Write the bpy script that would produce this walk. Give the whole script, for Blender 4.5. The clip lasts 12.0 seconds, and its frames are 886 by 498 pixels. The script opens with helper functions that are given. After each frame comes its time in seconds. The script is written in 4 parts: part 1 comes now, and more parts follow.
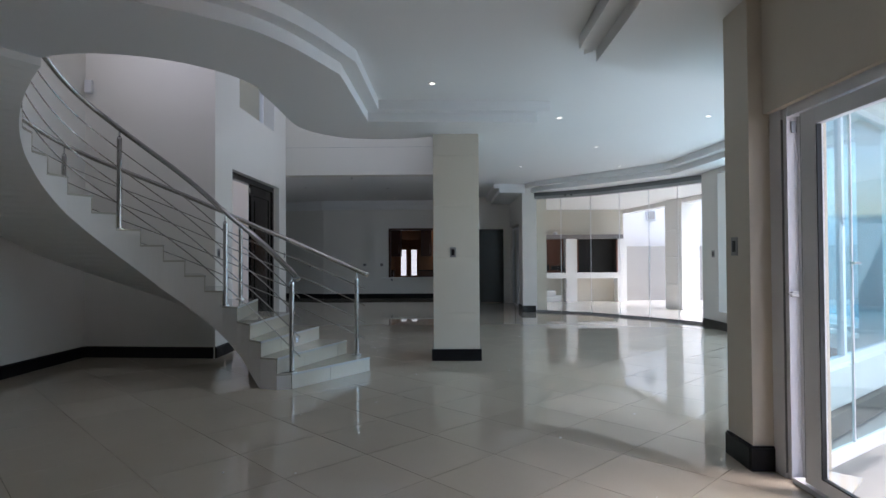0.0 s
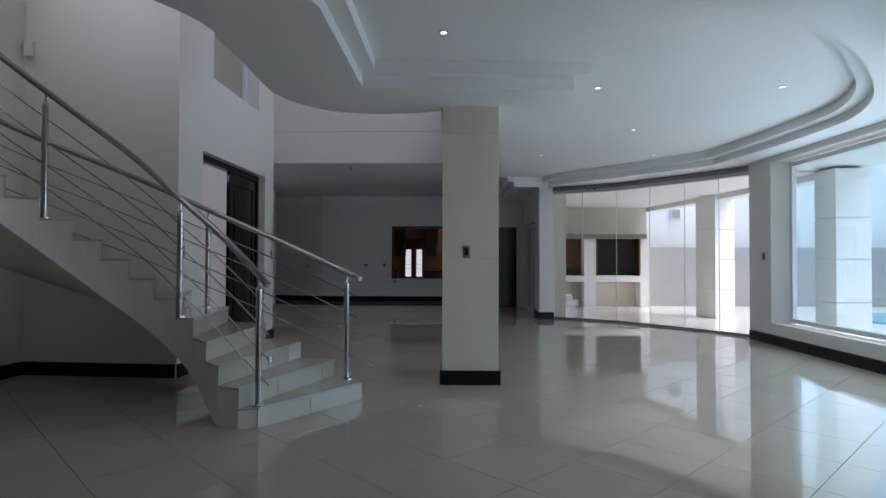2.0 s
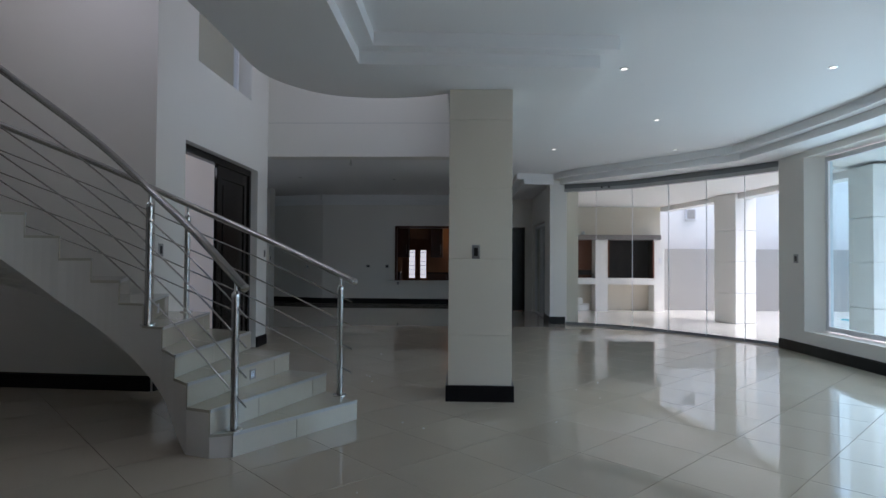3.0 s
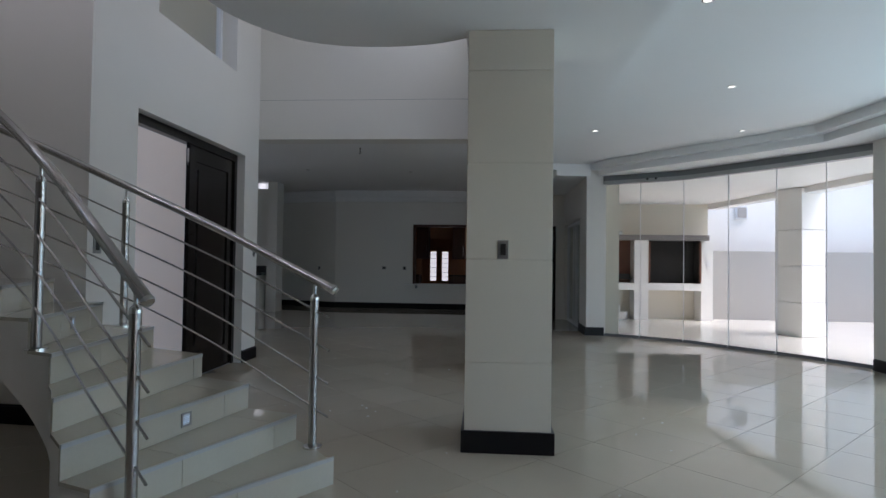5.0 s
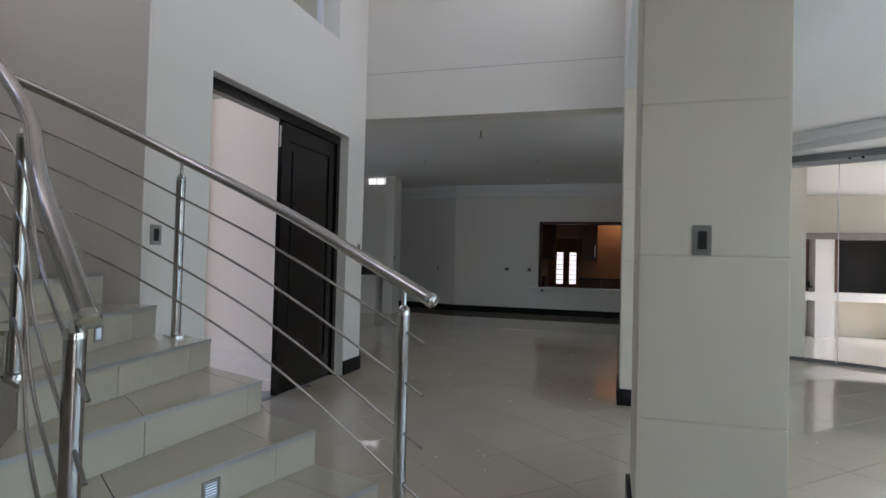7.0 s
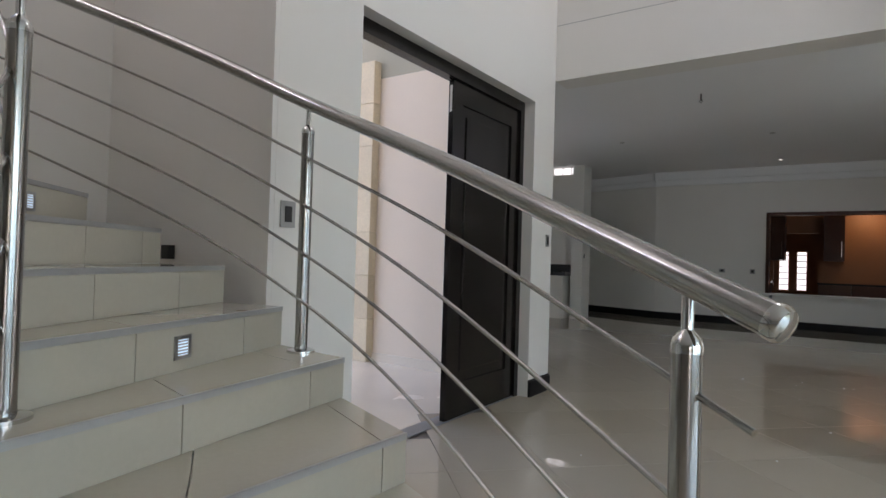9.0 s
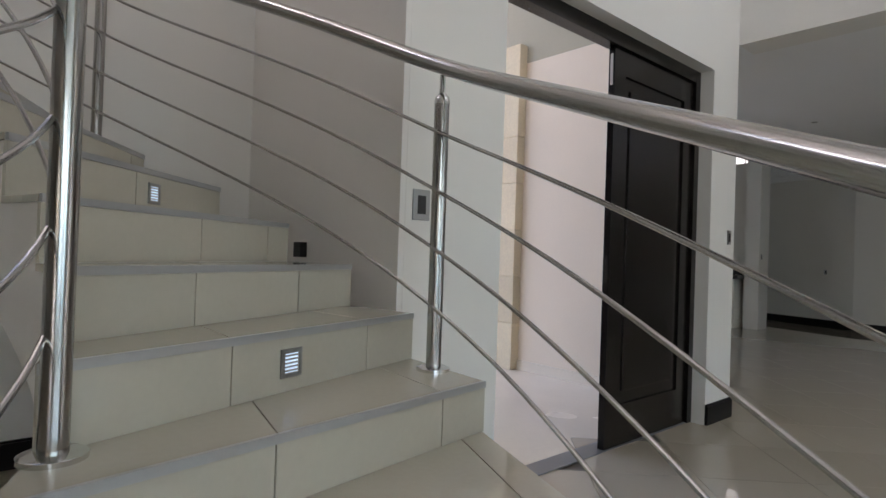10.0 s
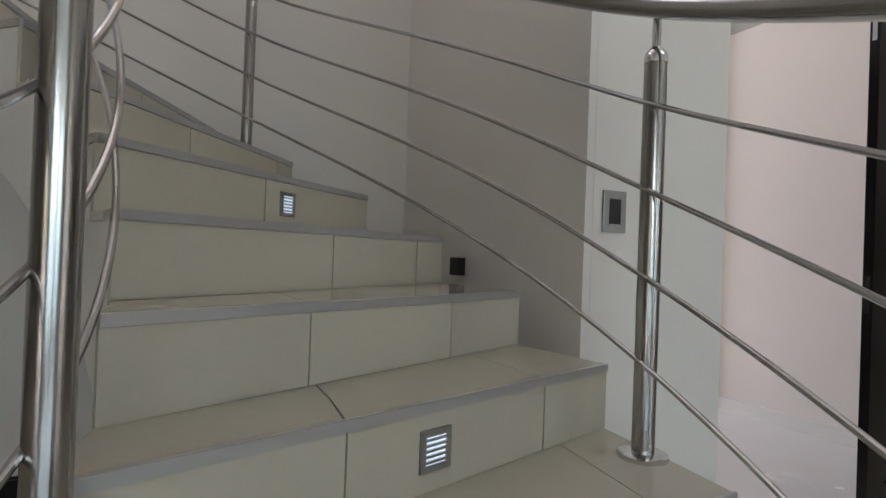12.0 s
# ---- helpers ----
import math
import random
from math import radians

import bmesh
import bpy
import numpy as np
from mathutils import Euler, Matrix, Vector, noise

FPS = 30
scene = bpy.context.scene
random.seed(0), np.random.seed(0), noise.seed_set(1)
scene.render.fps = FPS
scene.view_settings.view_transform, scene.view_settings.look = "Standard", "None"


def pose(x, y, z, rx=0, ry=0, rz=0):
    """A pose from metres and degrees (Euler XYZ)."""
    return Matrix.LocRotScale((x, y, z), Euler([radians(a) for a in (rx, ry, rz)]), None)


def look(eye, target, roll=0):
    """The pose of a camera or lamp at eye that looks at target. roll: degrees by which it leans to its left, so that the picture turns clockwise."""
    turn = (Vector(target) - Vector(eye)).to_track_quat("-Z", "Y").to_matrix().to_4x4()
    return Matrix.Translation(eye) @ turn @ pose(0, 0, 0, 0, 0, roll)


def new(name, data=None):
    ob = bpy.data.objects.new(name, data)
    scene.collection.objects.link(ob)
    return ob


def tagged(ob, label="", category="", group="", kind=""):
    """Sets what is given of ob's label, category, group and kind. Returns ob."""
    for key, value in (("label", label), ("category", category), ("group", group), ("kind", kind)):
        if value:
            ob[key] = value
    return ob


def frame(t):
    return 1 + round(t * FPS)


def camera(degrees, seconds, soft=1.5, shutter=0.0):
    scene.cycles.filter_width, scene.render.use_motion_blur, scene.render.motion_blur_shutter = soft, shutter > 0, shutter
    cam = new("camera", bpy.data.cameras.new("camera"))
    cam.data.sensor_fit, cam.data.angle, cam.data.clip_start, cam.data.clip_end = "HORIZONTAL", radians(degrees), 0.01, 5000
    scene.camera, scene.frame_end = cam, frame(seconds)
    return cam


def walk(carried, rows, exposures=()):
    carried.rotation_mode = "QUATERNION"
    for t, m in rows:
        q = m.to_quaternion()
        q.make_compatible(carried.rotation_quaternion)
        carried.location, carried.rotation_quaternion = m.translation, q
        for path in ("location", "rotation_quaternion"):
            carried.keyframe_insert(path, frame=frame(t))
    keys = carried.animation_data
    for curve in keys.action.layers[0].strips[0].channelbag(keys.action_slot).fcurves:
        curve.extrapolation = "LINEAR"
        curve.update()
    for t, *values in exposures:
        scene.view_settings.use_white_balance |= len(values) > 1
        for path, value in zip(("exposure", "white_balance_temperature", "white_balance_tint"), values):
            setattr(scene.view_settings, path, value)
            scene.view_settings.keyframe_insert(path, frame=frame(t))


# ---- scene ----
cam = camera(75.47, 12.0)
PATH = [
    (0, (0.409, 0.365, 1.313), (0.384, 2.365, 1.348), -0.32),
    (0.5, (0.374, 0.732, 1.316), (0.343, 2.731, 1.351), -0.25),
    (1, (0.321, 1.093, 1.324), (0.285, 3.092, 1.358), -0.15),
    (1.5, (0.329, 1.408, 1.320), (0.290, 3.407, 1.355), 0.20),
    (2, (0.331, 1.735, 1.319), (0.287, 3.735, 1.355), 0.15),
    (2.5, (0.293, 2.059, 1.322), (0.240, 4.058, 1.360), 0.28),
    (4.5, (0.306, 3.454, 1.293), (0.215, 5.451, 1.338), 0.74),
    (5, (0.316, 3.802, 1.305), (0.172, 5.796, 1.352), 0.76),
    (5.5, (0.245, 4.154, 1.298), (0.012, 6.140, 1.346), 0.91),
    (6, (0.191, 4.479, 1.280), (-0.136, 6.452, 1.328), 1.09),
    (6.5, (0.140, 4.796, 1.290), (-0.300, 6.747, 1.335), 1.29),
    (8.5, (-0.328, 5.986, 1.216), (-1.299, 7.734, 1.256), 1.74),
    (9, (-0.521, 6.236, 1.210), (-1.648, 7.887, 1.243), 1.72),
    (9.5, (-0.691, 6.469, 1.197), (-2.000, 7.981, 1.225), 1.80),
    (10, (-0.865, 6.606, 1.199), (-2.366, 7.927, 1.218), 1.93),
    (10.5, (-1.041, 6.724, 1.202), (-2.672, 7.881, 1.210), 2.09),
    (11, (-1.190, 6.772, 1.211), (-2.875, 7.849, 1.223), 2.13),
    (11.5, (-1.310, 6.863, 1.231), (-3.076, 7.803, 1.246), 2.22),
    (12, (-1.360, 6.892, 1.254), (-3.168, 7.745, 1.271), 2.14),
]
walk(cam, [(t, look(eye, target, roll)) for t, eye, target, roll in PATH],
     exposures=[(0, 1.42, 6150, 20), (2.5, 1.04, 6150, 20), (5.5, 1.20, 6380, 20), (8.5, 2.0, 6880, 22), (12, 1.86, 7150, 22)])

# ---- light ----
world = bpy.data.worlds.new("sky")
scene.world = world
world.use_nodes = True
wn = world.node_tree
sky = wn.nodes.new("ShaderNodeTexSky")
sky.sky_type = "NISHITA"
sky.sun_disc = False
SUN_EL, SUN_AZ = 58.0, 105.0
sky.sun_elevation, sky.sun_rotation = radians(SUN_EL), radians(SUN_AZ)
sky.air_density, sky.dust_density = 1.0, 3.0
wn.links.new(sky.outputs[0], wn.nodes["Background"].inputs[0])
wn.nodes["Background"].inputs[1].default_value = 0.15


def lamp_sun(strength, angle):
    d = bpy.data.lights.new("sun", "SUN")
    d.energy, d.angle, d.color = strength, radians(angle), (1, 0.96, 0.9)
    ob = new("sun", d)
    el, az = radians(SUN_EL), radians(SUN_AZ)
    way = Vector((math.sin(az) * math.cos(el), math.cos(az) * math.cos(el), math.sin(el)))
    ob.matrix_world = look(way * 40, (0, 0, 0))


def window_light(name, eye, target, sx, sy, watts, colour=(0.86, 0.93, 1.0)):
    d = bpy.data.lights.new(name, "AREA")
    d.shape, d.size, d.size_y, d.energy, d.color = "RECTANGLE", sx, sy, watts, colour
    ob = new(name, d)
    ob.matrix_world = look(eye, target)
    return ob


lamp_sun(1.2, 25)
# area lamps added at the openings in place of sky light and pool bounce
window_light("window_light_bay", (4.12, 5.78, 1.56), (4.12 - 0.637, 5.78 + 0.771, 1.20), 3.0, 2.2, 10.5, (0.92, 0.96, 1.0))
window_light("window_light_pool", (5.42, 8.85, 1.54), (4.42, 8.85, 1.54), 2.9, 2.2, 11, (0.58, 0.87, 1.0))
window_light("window_light_upper", (-4.56, 5.75, 4.93), (-3.5, 7.6, 6.2), 1.5, 1.0, 14, (0.93, 0.94, 1.0))
# fill lamp in an added, unseen window; brightens the upper door wall
window_light("void_fill_light", (0.16, 9.7, 4.95), (-2.75, 9.7, 4.0), 2.0, 1.2, 7, (0.80, 0.91, 1.0))
window_light("window_light_far_room", (-6.12, 14.5, 1.65), (-2, 14.5, 1.2), 2.4, 1.4, 1.6)
window_light("kitchen_downlight", (0.15, 22.5, 2.6), (0.15, 23.0, 1.8), 0.3, 0.12, 1.0, (1.0, 0.72, 0.42))

# ---- materials ----


def material(name, colour, rough=0.5, metal=0.0, grain=0.0, grain_scale=40.0, stain=0.0, stain_scale=1.5, bump=0.0,
             spec=0.5, vary=0.0, coat=0.0, streak=None):
    m = bpy.data.materials.new(name)
    m.use_nodes = True
    t = m.node_tree
    b = t.nodes["Principled BSDF"]
    b.inputs["Roughness"].default_value, b.inputs["Metallic"].default_value = rough, metal
    b.inputs["Specular IOR Level"].default_value = spec
    b.inputs["Coat Weight"].default_value = coat
    b.inputs["Coat Roughness"].default_value = 0.05
    co = t.nodes.new("ShaderNodeTexCoord")
    geo = t.nodes.new("ShaderNodeNewGeometry")
    src = geo.outputs["Position"]
    if streak:
        mp = t.nodes.new("ShaderNodeMapping")
        mp.inputs["Scale"].default_value = streak
        t.links.new(src, mp.inputs[0])
        src = mp.outputs[0]
    col = t.nodes.new("ShaderNodeRGB")
    col.outputs[0].default_value = (*colour, 1)
    out = col.outputs[0]

    def layer(prev, fac_socket, amount):
        mr = t.nodes.new("ShaderNodeMapRange")
        mr.inputs[3].default_value, mr.inputs[4].default_value = 1 - amount, 1 + amount
        t.links.new(fac_socket, mr.inputs[0])
        mx = t.nodes.new("ShaderNodeVectorMath")
        mx.operation = "SCALE"
        t.links.new(prev, mx.inputs[0])
        t.links.new(mr.outputs[0], mx.inputs["Scale"])
        return mx.outputs[0]

    n1 = t.nodes.new("ShaderNodeTexNoise")
    n1.inputs["Scale"].default_value, n1.inputs["Detail"].default_value = grain_scale, 5
    t.links.new(src, n1.inputs[0])
    n2 = t.nodes.new("ShaderNodeTexNoise")
    n2.inputs["Scale"].default_value, n2.inputs["Detail"].default_value = stain_scale, 4
    t.links.new(src, n2.inputs[0])
    if grain:
        out = layer(out, n1.outputs[0], grain)
    if stain:
        out = layer(out, n2.outputs[0], stain)
    if vary:
        oi = t.nodes.new("ShaderNodeObjectInfo")
        out = layer(out, oi.outputs["Random"], vary)
    t.links.new(out, b.inputs["Base Color"])
    rr = t.nodes.new("ShaderNodeMapRange")
    rr.inputs[3].default_value, rr.inputs[4].default_value = max(0.01, rough * 0.8), min(1, rough * 1.25)
    t.links.new(n2.outputs[0], rr.inputs[0])
    t.links.new(rr.outputs[0], b.inputs["Roughness"])
    if bump:
        bp = t.nodes.new("ShaderNodeBump")
        bp.inputs["Strength"].default_value, bp.inputs["Distance"].default_value = bump, 0.004
        t.links.new(n1.outputs[0], bp.inputs["Height"])
        t.links.new(bp.outputs[0], b.inputs["Normal"])
    return m


def glow(name, colour, strength):
    m = bpy.data.materials.new(name)
    m.use_nodes = True
    b = m.node_tree.nodes["Principled BSDF"]
    b.inputs["Base Color"].default_value = (*colour, 1)
    b.inputs["Emission Color"].default_value = (*colour, 1)
    b.inputs["Emission Strength"].default_value = strength
    return m


def clear_glass(name, colour, rough=0.0):
    m = bpy.data.materials.new(name)
    m.use_nodes = True
    t = m.node_tree
    t.nodes.remove(t.nodes["Principled BSDF"])
    tr, gl, mx, fr = (t.nodes.new("ShaderNode" + k) for k in ("BsdfTransparent", "BsdfGlossy", "MixShader", "LayerWeight"))
    tr.inputs[0].default_value = (*colour, 1)
    gl.inputs["Roughness"].default_value = rough
    fr.inputs[0].default_value = 0.06
    t.links.new(fr.outputs["Facing"], mx.inputs[0])
    t.links.new(tr.outputs[0], mx.inputs[1])
    t.links.new(gl.outputs[0], mx.inputs[2])
    t.links.new(mx.outputs[0], t.nodes["Material Output"].inputs[0])
    return m


WALL = material("wall_paint", (0.76, 0.738, 0.69), 0.45, grain=0.02, grain_scale=180, stain=0.04, stain_scale=0.9, bump=0.06)
CREAM = material("column_paint", (0.65, 0.595, 0.495), 0.5, grain=0.03, grain_scale=140, stain=0.05, stain_scale=1.2, bump=0.1)
CEIL = material("ceiling_paint", (0.82, 0.82, 0.81), 0.6, grain=0.01, grain_scale=120, stain=0.03, stain_scale=0.7, bump=0.03)
TILE = material("polished_porcelain", (0.48, 0.42, 0.335), 0.018, grain=0.03, grain_scale=60, stain=0.05, stain_scale=2.0, vary=0.03, spec=0.6)
STEP = material("step_porcelain", (0.52, 0.49, 0.405), 0.04, grain=0.04, grain_scale=50, stain=0.06, stain_scale=2.5, vary=0.05, spec=0.5)
GROUT = material("grout", (0.14, 0.12, 0.10), 0.9, grain=0.2, grain_scale=150)
SKIRT = material("black_granite_skirting", (0.010, 0.010, 0.011), 0.35, grain=0.4, grain_scale=200, stain=0.2, spec=0.2)
STEEL = material("brushed_stainless_steel", (0.43, 0.42, 0.405), 0.18, 1.0, grain=0.05, grain_scale=60, streak=(1, 1, 8))
CHROME = material("polished_steel", (0.68, 0.68, 0.67), 0.09, 1.0, grain=0.02)
ALU = material("aluminium_edge_trim", (0.43, 0.435, 0.43), 0.35, 0.35, grain=0.05)
TRACK = material("grey_aluminium", (0.22, 0.23, 0.24), 0.4, 0.6, grain=0.05)
WHITEFRAME = material("white_powder_coat", (0.72, 0.73, 0.75), 0.3, grain=0.01, stain=0.03)
DOOR = material("dark_stained_wood", (0.013, 0.0098, 0.0083), 0.24, spec=0.4, grain=0.12, grain_scale=5, streak=(10, 10, 0.5), stain=0.1)
GLASS = clear_glass("pane_glass", (0.96, 0.98, 0.975))
TINT = clear_glass("pool_pane_glass", (0.83, 0.955, 0.985))
PLATE = material("switch_plate_steel", (0.35, 0.35, 0.34), 0.35, 0.8, grain=0.05)
BLACK = material("black_plastic", (0.012, 0.012, 0.013), 0.4, grain=0.1)
LED = glow("led_louvre", (0.62, 0.82, 1.0), 0.22)
BULB = glow("downlight_bulb", (1.0, 0.97, 0.9), 0.9)
EXTW = material("exterior_white_plaster", (0.8, 0.79, 0.76), 0.8, grain=0.04, grain_scale=90, stain=0.06, bump=0.2)
EXTG = material("exterior_grey_plaster", (0.36, 0.35, 0.33), 0.8, grain=0.05, grain_scale=90, stain=0.08, bump=0.2)
EXTP = material("entry_pink_plaster", (0.84, 0.715, 0.565), 0.8, grain=0.04, grain_scale=90, stain=0.05, bump=0.15)
QUOIN = material("yellow_sandstone", (0.70, 0.59, 0.41), 0.8, grain=0.12, grain_scale=50, stain=0.15, vary=0.1, bump=0.3)
PATIO = material("patio_tile", (0.80, 0.785, 0.74), 0.08, grain=0.05, stain=0.06, vary=0.05)
ENTRYTILE = material("entrance_floor_tile", (0.86, 0.755, 0.61), 0.25, grain=0.04, stain=0.06, vary=0.05)
# darker beige carries the shade on the upper entrance wall
ENTRYSHADE = material("entry_shaded_plaster", (0.46, 0.42, 0.31), 0.8, grain=0.05, grain_scale=60, stain=0.1, bump=0.1)
SOOT = material("sooty_brick", (0.02, 0.018, 0.016), 0.9, grain=0.5, grain_scale=20, stain=0.5, bump=0.3)
BRICK = material("red_firebrick", (0.16, 0.07, 0.045), 0.85, grain=0.25, grain_scale=30, stain=0.3, bump=0.3)
STONE = material("grey_mantel_stone", (0.2, 0.18, 0.17), 0.7, grain=0.2, grain_scale=40, stain=0.3)
WATER = material("pool_water", (0.12, 0.55, 0.66), 0.05, stain=0.1)
KITCHEN = material("red_brown_cabinet_wood", (0.06, 0.022, 0.012), 0.35, grain=0.3, grain_scale=20, streak=(8, 8, 0.8), stain=0.2)
GRANITE = material("dark_granite_top", (0.02, 0.02, 0.022), 0.15, grain=0.4, grain_scale=150)
WARM = material("kitchen_splash_paint", (0.30, 0.14, 0.065), 0.5, grain=0.1, stain=0.2)
# emission in the panes stands in for the daylight behind them
PANEGLOW = glow("daylight_glow_pane", (0.95, 0.98, 1.0), 0.35)

# ---- builders ----


def part(name, bm, mat, parent=None, label="", smooth=False, m=None):
    me = bpy.data.meshes.new(name)
    bmesh.ops.recalc_face_normals(bm, faces=bm.faces)
    bm.to_mesh(me)
    bm.free()
    if mat:
        me.materials.append(mat)
    if smooth:
        for p in me.polygons:
            p.use_smooth = True
        me.set_sharp_from_angle(angle=radians(35))
    ob = new(name, me)
    if m is not None:
        ob.matrix_basis = m
    if parent:
        ob.parent = parent
    if label:
        tagged(ob, label)
    return ob


def thing(name, label, category, m=None, group=""):
    ob = new(name)
    ob.empty_display_size = 0.1
    if m is not None:
        ob.matrix_basis = m
    return tagged(ob, label, category, group)


def setting(ob, label, category):
    return tagged(ob, label, category, kind="structure")


def add_box(bm, x0, x1, y0, y1, z0, z1, bevel=0.0):
    r = bmesh.ops.create_cube(bm, size=1.0)
    vs = r["verts"]
    bmesh.ops.transform(bm, verts=vs, matrix=Matrix.Translation(((x0 + x1) / 2, (y0 + y1) / 2, (z0 + z1) / 2)) @ Matrix.Diagonal((abs(x1 - x0), abs(y1 - y0), abs(z1 - z0), 1)))
    if bevel:
        es = list({e for v in vs for e in v.link_edges})
        bmesh.ops.bevel(bm, geom=es, offset=bevel, segments=2, affect="EDGES", profile=0.7)
    return bm


def box(*a, bevel=0.0):
    return add_box(bmesh.new(), *a, bevel=bevel)


def boxes(*many, bevel=0.0):
    bm = bmesh.new()
    for a in many:
        add_box(bm, *a, bevel=bevel)
    return bm


def add_prism(bm, pts, z0, z1):
    """A flat outline in the plan, drawn up from z0 to z1."""
    lo = [bm.verts.new((x, y, z0)) for x, y in pts]
    hi = [bm.verts.new((x, y, z1)) for x, y in pts]
    bm.faces.new(lo[::-1])
    bm.faces.new(hi)
    n = len(pts)
    for i in range(n):
        bm.faces.new((lo[i], lo[(i + 1) % n], hi[(i + 1) % n], hi[i]))
    return bm


def prism(pts, z0, z1):
    return add_prism(bmesh.new(), pts, z0, z1)


def add_ribbon(bm, a, b, z0, z1):
    """A band between two plan curves of equal length, from z0 to z1 (numbers or lists)."""
    n = len(a)
    za = z0 if isinstance(z0, (list, tuple)) else [z0] * n
    zb = z1 if isinstance(z1, (list, tuple)) else [z1] * n
    rows = [[bm.verts.new((*a[i], za[i])), bm.verts.new((*b[i], za[i])), bm.verts.new((*b[i], zb[i])), bm.verts.new((*a[i], zb[i]))] for i in range(n)]
    for p, q in zip(rows, rows[1:]):
        for i in range(4):
            j = (i + 1) % 4
            bm.faces.new((p[i], p[j], q[j], q[i]))
    bm.faces.new(rows[0])
    bm.faces.new(rows[-1][::-1])
    return bm


def add_tube(bm, path, radius, sides=14, cap=True):
    path = [Vector(p) for p in path]
    n = len(path)
    rings = []
    up = Vector((0, 0, 1))
    for i, p in enumerate(path):
        d = (path[min(i + 1, n - 1)] - path[max(i - 1, 0)]).normalized()
        ref = up if abs(d.z) < 0.95 else Vector((1, 0, 0))
        u = d.cross(ref).normalized()
        w = u.cross(d).normalized()
        rad = radius[i] if isinstance(radius, (list, tuple)) else radius
        rings.append([bm.verts.new(p + (u * math.cos(a) + w * math.sin(a)) * rad) for a in (2 * math.pi * k / sides for k in range(sides))])
    for p, q in zip(rings, rings[1:]):
        for k in range(sides):
            bm.faces.new((p[k], p[(k + 1) % sides], q[(k + 1) % sides], q[k]))
    if cap:
        bm.faces.new(rings[0][::-1])
        bm.faces.new(rings[-1])
    return bm


def tube(path, radius, sides=14):
    return add_tube(bmesh.new(), path, radius, sides)


def offset(pts, d):
    """The plan curve pts moved d to its left."""
    out = []
    for i in range(len(pts)):
        a, b = Vector(pts[max(i - 1, 0)]), Vector(pts[min(i + 1, len(pts) - 1)])
        t = (b - a).normalized()
        out.append((pts[i][0] - t.y * d, pts[i][1] + t.x * d))
    return out


def smooth_curve(pts, per=6):
    """Catmull-Rom through the plan points."""
    P = [Vector(p) for p in pts]
    P = [2 * P[0] - P[1]] + P + [2 * P[-1] - P[-2]]
    out = []
    for i in range(1, len(P) - 2):
        for s in range(per):
            u = s / per
            a, b, c, d = P[i - 1:i + 3]
            out.append(tuple(0.5 * ((2 * b) + (c - a) * u + (2 * a - 5 * b + 4 * c - d) * u * u + (3 * b - a - 3 * c + d) * u ** 3)))
    out.append(tuple(P[-2]))
    return out


# ---- levels ----
SOFFIT, CEILING, TOP = 2.94, 3.16, 6.2

# ---- walls ----
def wall(name, bm, label="white painted plaster wall", mat=WALL):
    return setting(part(name, bm, mat), label, "wall")


# wall with the double door and the high window; the void rises behind it
wall("wall_door", boxes((-3.0, -2.75, 8.05, 8.63, 0, TOP), (-3.0, -2.75, 10.90, 11.33, 0, TOP), (-3.0, -2.75, 8.63, 10.90, 2.64, 3.62),
                        (-3.0, -2.75, 8.63, 8.91, 3.62, 4.75), (-3.0, -2.75, 10.60, 10.90, 3.62, 4.75), (-3.0, -2.75, 8.63, 10.90, 4.75, TOP)))
wall("wall_stair_back", prism([(-2.75, 8.02), (-4.6, 8.15), (-4.6, 8.4), (-3.001, 8.4), (-3.001, 8.049), (-2.75, 8.049)], 0, TOP))
wall("wall_west", boxes((-4.85, -4.6, -2.5, 8.4, 0, 4.35), (-4.85, -4.6, -2.5, 4.9, 4.35, 5.5), (-4.85, -4.6, 6.6, 8.4, 4.35, 5.5), (-4.85, -4.6, -2.5, 8.4, 5.5, TOP)))
wall("wall_south", box(-4.85, 2.65, -2.75, -2.5, 0, 3.4))
wall("wall_void_beam", box(-2.75, 0.17, 11.33, 11.62, SOFFIT, TOP))
setting(part("trim_beam_line", box(-2.74, 0.16, 11.327, 11.33, 3.47, 3.473), TRACK), "thin crack line across the plaster beam", "trim")
wall("wall_void_east", boxes((0.17, 0.42, 3.6, 8.7, 3.22, TOP), (0.17, 0.42, 10.7, 11.62, 3.22, TOP), (0.17, 0.42, 8.7, 10.7, 3.22, 4.35), (0.17, 0.42, 8.7, 10.7, 5.55, TOP)))
wall("wall_void_south", box(-4.6, 0.17, 3.4, 3.6, 3.22, TOP))
# far room
wall("wall_far_room_return", boxes((-6.2, -3.0, 11.45, 11.62, 0, 3.4)))
wall("wall_far_room_west", boxes((-6.4, -6.15, 11.33, 13.2, 0, 3.4), (-6.4, -6.15, 15.8, 21.2, 0, 3.4), (-6.4, -6.15, 13.2, 15.8, 0, 0.9), (-6.4, -6.15, 13.2, 15.8, 2.4, 3.4)))
wall("wall_far_room_north", boxes((-3.9, -1.68, 19.8, 20.05, 0, 3.4), (-1.68, 1.2, 19.8, 20.05, 0, 0.66), (-1.68, 1.2, 19.8, 20.05, 2.36, 3.4)))
wall("wall_far_room_splay", prism([(-3.9, 19.8), (-3.9, 20.05), (-6.4, 20.8), (-6.15, 20.5)], 0, 3.4))
wall("wall_passage_end", boxes((0.98, 1.26, 17.5, 17.7, 0, 3.4), (2.0, 2.3, 17.5, 17.7, 0, 3.4), (1.26, 2.0, 17.5, 17.7, 2.2, 3.4)))
wall("wall_passage_side", box(0.98, 1.2, 17.7, 19.8, 0, 3.4))
